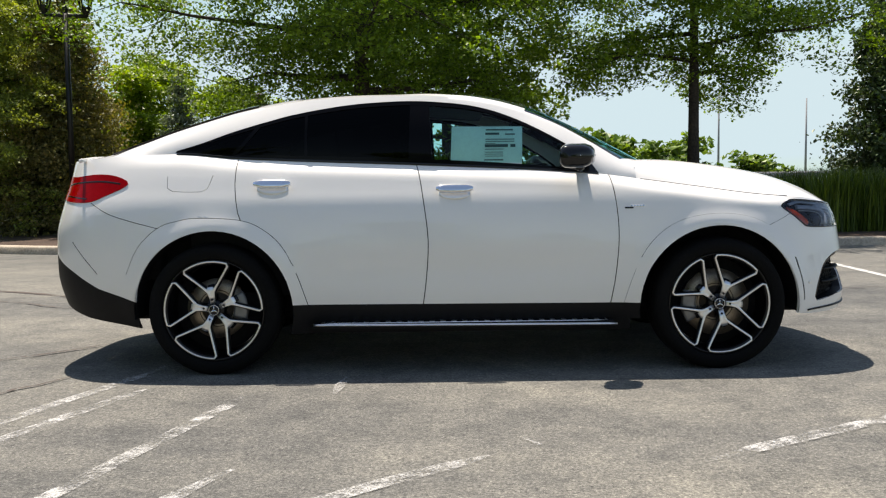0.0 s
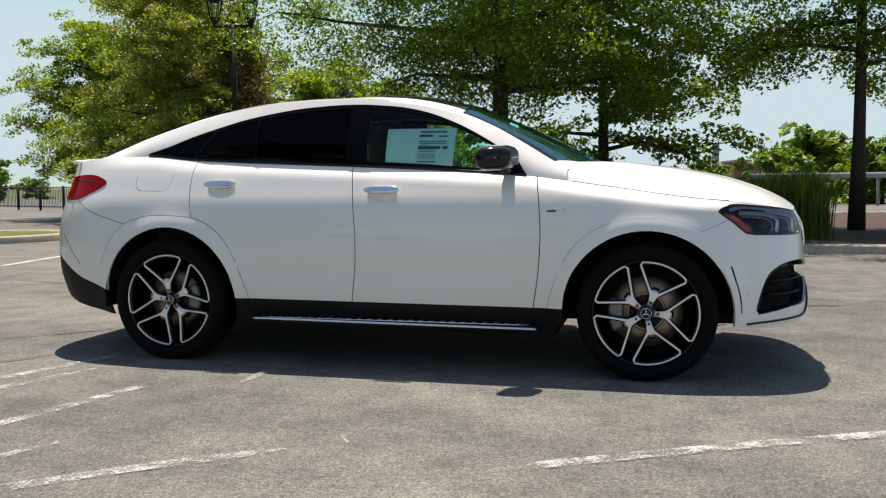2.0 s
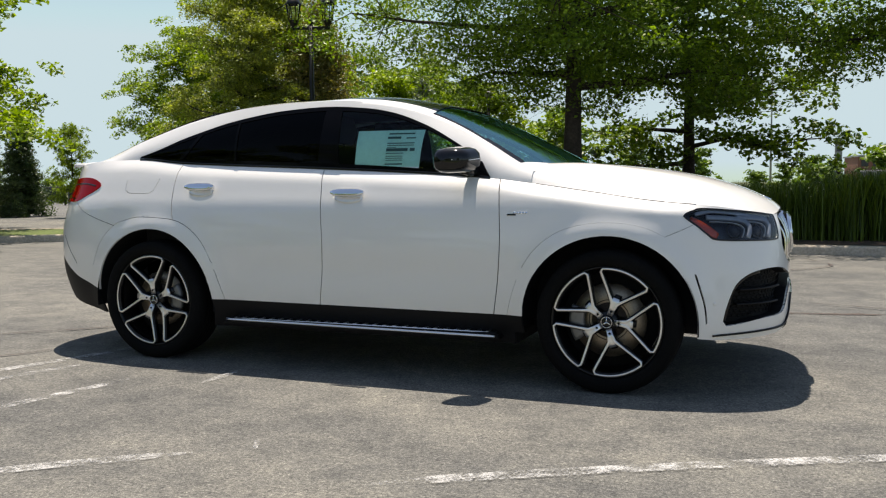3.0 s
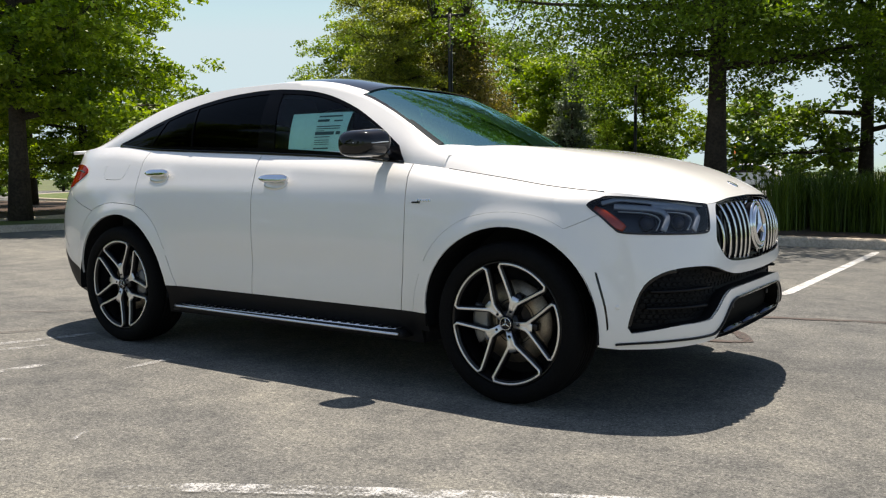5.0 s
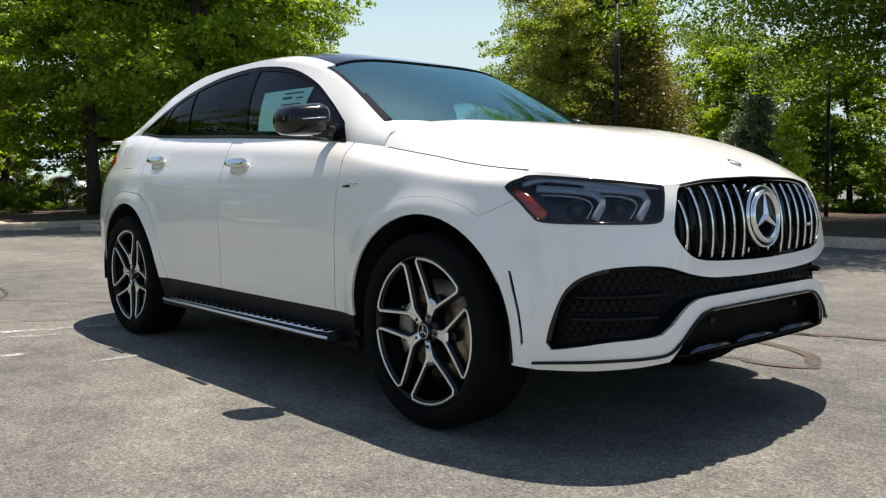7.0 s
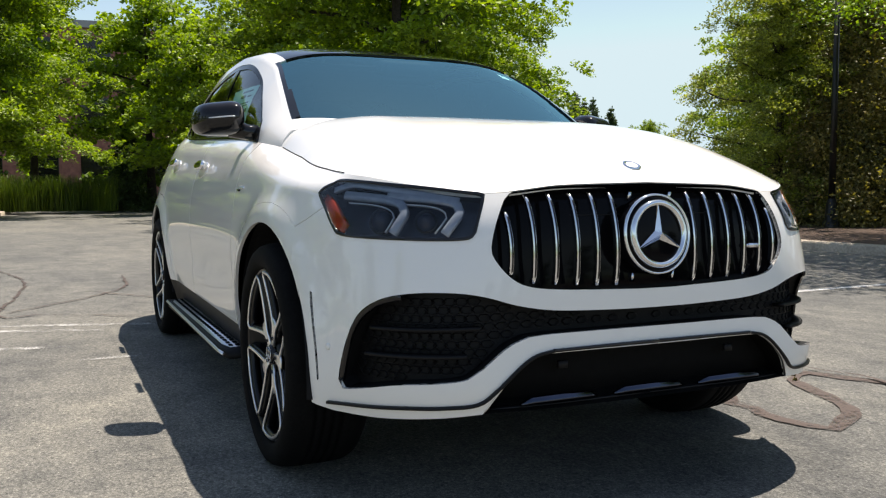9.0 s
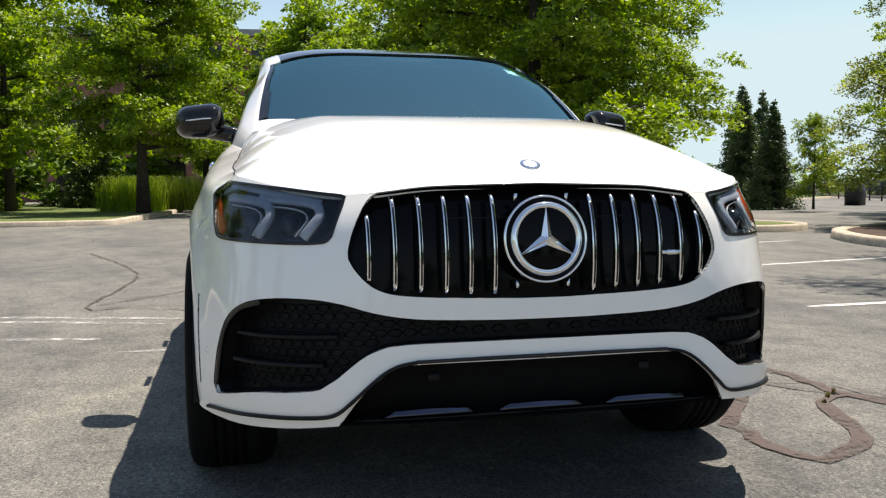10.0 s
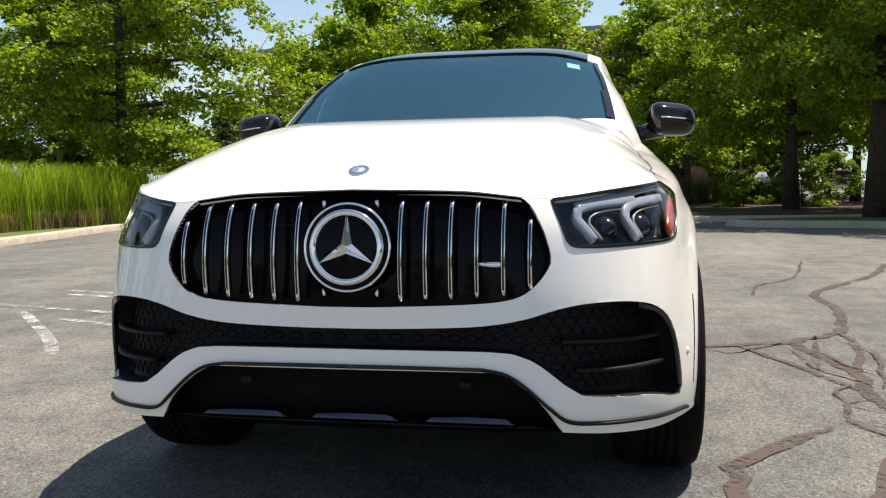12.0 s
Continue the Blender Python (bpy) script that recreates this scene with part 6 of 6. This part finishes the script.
    part("mirror_strip", mesh_of("mirror_strip", *ribbon(sw, [(0.95, -0.3 * sg, 0)] * 16, 0.005, 0.003)), "white_plastic", mirror, "bright indicator strip")
    mg = placed(lathe([(0.0, 0.0), (0.062, 0.0), (0.07, 0.004)], 28, "x"), Matrix.Translation((0.583, -0.965 * sg, 1.256)) @ Matrix.Diagonal((1, 1.25, 0.9, 1)))
    part("mirror_glass", mesh_of("mirror_glass", *mg), "chrome", mirror)
    tri = [(0.795, 0.03), (0.56, 0.03), (0.60, 0.10), (0.68, 0.17), (0.745, 0.20)]
    sp, sn, _ = roof.points(tri)
    face = [tuple(p + n * 0.004) for p, n in zip(sp, sn)] + [tuple(p - n * 0.004) for p, n in zip(sp, sn)]
    plate = face, [(4, 3, 2, 1, 0), (5, 6, 7, 8, 9)] + [(q, (q + 1) % 5, (q + 1) % 5 + 5, q + 5) for q in range(5)]
    part("mirror_sail", mesh_of("mirror_sail", *(plate if sg > 0 else flipped(plate)), smooth=False), "gloss_black", mirror)

# window sticker, inside the clear front window of the near side
def glass_at(x, z, depth):
    p, n, q = roof.points([TB(x, z)], depth)
    return Vector(q[0]), Vector(n[0])


def card(x0, x1, z0, z1, depth, thick=0.0012, n=4):
    vs, fs = [], []
    for i in range(n + 1):
        for j in range(n + 1):
            x, z = x0 + (x1 - x0) * i / n, z0 + (z1 - z0) * j / n
            p, nn = glass_at(x + (z - z0) * 0.05, z, depth)
            vs += [p, p + nn * thick]
    for i in range(n):
        for j in range(n):
            k = [2 * (a * (n + 1) + b) for a, b in ((i, j), (i + 1, j), (i + 1, j + 1), (i, j + 1))]
            fs += [tuple(q + 1 for q in k), tuple(k[::-1])]
    return vs, fs


sticker = part("window_sticker", mesh_of("window_sticker", *card(-0.085, 0.345, 1.186, 1.458, 0.012)), "paper", doors_f[0], "white printed price sheet taped inside the window")
for x0, x1, z0, z1 in ((0.135, 0.30, 1.432, 1.440), (0.13, 0.215, 1.405, 1.418), (0.25, 0.31, 1.405, 1.412), (0.13, 0.305, 1.375, 1.380), (0.13, 0.305, 1.362, 1.366), (0.13, 0.19, 1.35, 1.353),
                       (0.125, 0.265, 1.328, 1.346), (0.28, 0.31, 1.328, 1.346), (0.125, 0.24, 1.314, 1.318), (0.125, 0.235, 1.296, 1.299), (0.125, 0.235, 1.284, 1.287), (0.125, 0.235, 1.272, 1.275), (0.12, 0.235, 1.246, 1.254)):
    part("print_bar", mesh_of("print_bar", *card(x0, x1, z0, z1, 0.0105, n=1)), "ink", sticker)
tag_p = roof.points([(0.45, 0.578), (0.505, 0.578), (0.505, 0.622), (0.45, 0.622)], 0.0)[0]
tag_in = [Vector(p) - Vector((0.012, 0, 0.012)) for p in tag_p]
tag = tag_in + [p - Vector((0.001, 0, 0.001)) for p in tag_in], [(0, 1, 2, 3), (7, 6, 5, 4), (0, 4, 5, 1), (1, 5, 6, 2), (2, 6, 7, 3), (3, 7, 4, 0)]
part("registration_tag", mesh_of("registration_tag", *flipped(tag), smooth=False), "paper", car, "small paper tag behind the windscreen")
part("mirror_camera_pod", mesh_of("mirror_camera_pod", *slab([(0.50, 1.565), (0.40, 1.60), (0.34, 1.56), (0.44, 1.51)], -0.13, 0.13)), "dark", car, "dark sensor pod behind the windscreen")
for sg in (1, -1):
    wip = [tuple(hood(0.0, b) + np.array((-0.02, 0, -0.032))) for b in np.linspace(-0.05 * sg, -0.75 * sg, 12)]
    part("wiper", mesh_of("wiper", *tube(wip, 0.008, 6)), "black_plastic", car)

# ---- street furniture and far things ----
def lamp_post(x, y, rz, h):
    ob = thing("street_lamp", "black twin-lantern street lamp in the planting bed", "street lamp", (x, y, 0.1), rz)
    part("base", mesh_of("base", *lathe([(0.17, 0.0), (0.17, 0.12), (0.13, 0.16), (0.11, 0.5), (0.075, 0.62)], 20, "z")), "black_metal", ob)
    part("pole", mesh_of("pole", *tube([(0, 0, 0.5), (0, 0, h)], [0.07, 0.055], 14)), "black_metal", ob)
    part("finial", mesh_of("finial", *lathe([(0.06, h - 0.02), (0.07, h + 0.03), (0.03, h + 0.1), (0.0, h + 0.22)], 14, "z")), "black_metal", ob)
    part("cross_arm", mesh_of("cross_arm", *box((0, 0, h - 0.12), (0.95, 0.06, 0.08))), "black_metal", ob)
    for s in (-1, 1):
        cx = s * 0.42
        lan = part("lantern", mesh_of("lantern", *[[(p[0] + cx, p[1], p[2]) for p in q] if i == 0 else q for i, q in enumerate(lathe([(0.05, h - 0.1), (0.10, h), (0.13, h + 0.05), (0.13, h + 0.07)], 6, "z"))]), "black_metal", ob)
        part("lantern_glass", mesh_of("lantern_glass", *[[(p[0] + cx, p[1], p[2]) for p in q] if i == 0 else q for i, q in enumerate(lathe([(0.115, h + 0.07), (0.175, h + 0.45)], 6, "z"))]), "lens", lan)
        part("lantern_roof", mesh_of("lantern_roof", *[[(p[0] + cx, p[1], p[2]) for p in q] if i == 0 else q for i, q in enumerate(lathe([(0.20, h + 0.45), (0.20, h + 0.48), (0.10, h + 0.62), (0.03, h + 0.66), (0.0, h + 0.78)], 6, "z"))]), "black_metal", lan)
        for k in range(6):
            a = k * math.pi / 3
            part("lantern_rib", mesh_of("lantern_rib", *tube([(cx + 0.118 * math.cos(a), 0.118 * math.sin(a), h + 0.07), (cx + 0.178 * math.cos(a), 0.178 * math.sin(a), h + 0.45)], 0.012, 5)), "black_metal", lan)
    return ob


bed_light = thing("garden_light", "slim dark garden light among the trees", "garden light", (-4.86, 16.3, 0.1))
part("pole", mesh_of("pole", *tube([(0, 0, -0.1), (0, 0, 3.3)], [0.05, 0.04], 10)), "black_metal", bed_light)
part("lamp_head", mesh_of("lamp_head", *lathe([(0.04, 3.25), (0.10, 3.30), (0.11, 3.40), (0.06, 3.46), (0.0, 3.47)], 16, "z")), "far_grey", bed_light, "pale round lamp head")
lamp_post(-8.45, 13.3, 20, 5.0)
lamp_post(-31.3, -14.4, 60, 5.05)


def bollard(x, y):
    ob = thing("bollard", "yellow painted steel bollard by the drive", "bollard", (x, y, 0.0))
    part("post", mesh_of("post", *lathe([(0.075, 0.0), (0.075, 1.0), (0.055, 1.05), (0.0, 1.07)], 16, "z")), "yellow", ob)


bollard(-13.7, 15.3)
bollard(-30.0, 14.2)


def waste_bin(x, y, z=0.0):
    ob = thing("waste_bin", "square black waste bin by the fence", "bin", (x, y, z), 30)
    part("body", mesh_of("body", *box((0, 0, 0.6), (0.75, 0.75, 1.2))), "bin", ob)
    part("lid", mesh_of("lid", *box((0, 0, 1.24), (0.82, 0.82, 0.08))), "bin", ob)


waste_bin(-29.8, 27.4)
waste_bin(-58.0, 46.0)


def fence(x0, y0, x1, y1, h=1.25, step=2.4):
    length = math.hypot(x1 - x0, y1 - y0)
    ob = thing("iron_fence", "black iron picket fence along the far verge", "fence", (x0, y0, 0.0), math.degrees(math.atan2(y1 - y0, x1 - x0)))
    post = mesh_of("post", *box((0, 0, h / 2), (0.09, 0.09, h)))
    for k in range(int(length / step) + 1):
        p = part("post", post, "black_metal", ob)
        p.location.x = k * step
    for z in (0.2, h - 0.1):
        part("rail", mesh_of("rail", *box((length / 2, 0, z), (length, 0.035, 0.045))), "black_metal", ob)
    pk = [box((k * 0.16, 0, h / 2 + 0.05), (0.022, 0.022, h - 0.15)) for k in range(int(length / 0.16))]
    tagged(part("pickets", mesh_of("pickets", *join(*pk)), "black_metal", ob), kind="stuff")


fence(-62.0, 47.0, -24.0, 29.5)
rail = thing("guard_rail", "pale guard rail along the far road", "guard rail", (6.0, 41.0, 0.0), -6)
part("beam", mesh_of("beam", *box((18, 0, 1.5), (36, 0.12, 0.28))), "far_grey", rail)
for k in range(13):
    part("post", mesh_of("post", *box((k * 3.0, 0.1, 0.7), (0.12, 0.12, 1.4))), "far_grey", rail)


def building(name, label, x, y, rz, w, d, h, floors, bays, wall):
    ob = thing(name, label, "building", (x, y, -0.05), rz)
    part("wall", mesh_of("wall", *box((0, 0, h / 2), (w, d, h)), smooth=False), wall, ob)
    part("roof", mesh_of("roof", *box((0, 0, h + 0.2), (w + 0.4, d + 0.4, 0.5)), smooth=False), "far_grey", ob)
    for f in range(floors):
        for b in range(bays):
            z = (f + 0.55) * h / floors
            px = -w / 2 + (b + 0.5) * w / bays
            for s in (-1, 1):
                part("window", mesh_of("window", *box((px, s * d / 2, z), (w / bays * 0.6, 0.16, h / floors * 0.5)), smooth=False), "gloss_black", ob)


building("brick_building", "red brick office building behind the trees", -72.0, -6.0, 82, 44, 16, 12.5, 3, 12, "brick")
building("far_building", "long dark brick building on the horizon", 43.0, 297.0, 10, 40, 18, 8.5, 2, 12, "brick")
building("far_tower", "slim grey tower on the horizon", 27.0, 420.0, 0, 3, 3, 20, 6, 1, "far_grey")


def parked_car(x, y, rz, paint, label):
    ob = thing("parked_car", label, "car", (x, y, 0.0), rz)
    prof = [(-2.2, 0.35), (-2.25, 0.75), (-2.1, 0.98), (-1.9, 1.02), (-1.5, 1.55), (-0.2, 1.66), (0.45, 1.58), (1.05, 1.08), (2.0, 0.95), (2.25, 0.75), (2.25, 0.35)]
    part("body", mesh_of("body", *slab(prof, -0.9, 0.9)), paint, ob)
    for y0, y1 in ((-0.915, -0.885), (0.885, 0.915)):
        part("side_window", mesh_of("side_window", *slab([(-1.55, 1.08), (-1.32, 1.48), (-0.2, 1.58), (0.38, 1.5), (0.85, 1.1)], y0, y1)), "gloss_black", ob)
    part("windscreen", mesh_of("windscreen", *slab([(1.03, 1.13), (0.5, 1.57), (0.56, 1.57), (1.09, 1.13)], -0.78, 0.78)), "gloss_black", ob)
    for wx in (-1.35, 1.35):
        for s in (-1, 1):
            tyre = lathe([(0.0, -0.11), (0.30, -0.11), (0.34, -0.07), (0.34, 0.07), (0.30, 0.11), (0.0, 0.11)], 24)
            w = part("wheel", mesh_of("wheel", *tyre), "rubber", ob)
            w.location = (wx, s * 0.82, 0.34)
            part("rim", mesh_of("rim", *lathe([(0.0, s * 0.112), (0.2, s * 0.116), (0.22, s * 0.10)], 20)), "alloy", w)


for k, (x, y, p, lab) in enumerate(((-60, 17.5, "silver_paint", "silver parked car beyond the trees"), (-61.5, 20.5, "gloss_black", "black parked car beyond the trees"), (-63, 23.5, "silver_paint", "silver parked car beyond the trees"),
                                    (-64.5, 26.5, "paint", "white parked car beyond the trees"), (-59, 13.5, "paint", "white parked car beyond the trees"), (-58, 10.0, "silver_paint", "silver parked car beyond the trees"))):
    parked_car(x, y, 200, p, lab)
parked_car(-11.5, 51.0, 175, "paint", "white parked car beyond the road")
for x, y, h in ((24, 70, 9), (30, 66, 8), (-29.5, 40, 10), (1.5, 90, 12)):
    pole = thing("utility_pole", "thin pale light mast on the horizon", "pole", (x, y, 0.0))
    part("mast", mesh_of("mast", *tube([(0, 0, 0), (0, 0, h)], [0.12, 0.06], 8)), "far_grey", pole)
sign = thing("road_sign", "orange diamond road-works sign on a post", "sign", (-12.5, 52.0, 0.0), -70)
part("post", mesh_of("post", *box((0, 0, 1.0), (0.06, 0.06, 2.0))), "far_grey", sign)
part("plate", mesh_of("plate", *box((0, 0, 0), (0.9, 0.02, 0.9), Matrix.Translation((0, -0.05, 2.3)) @ Matrix.Rotation(radians(45), 4, "Y"))), "orange", sign)
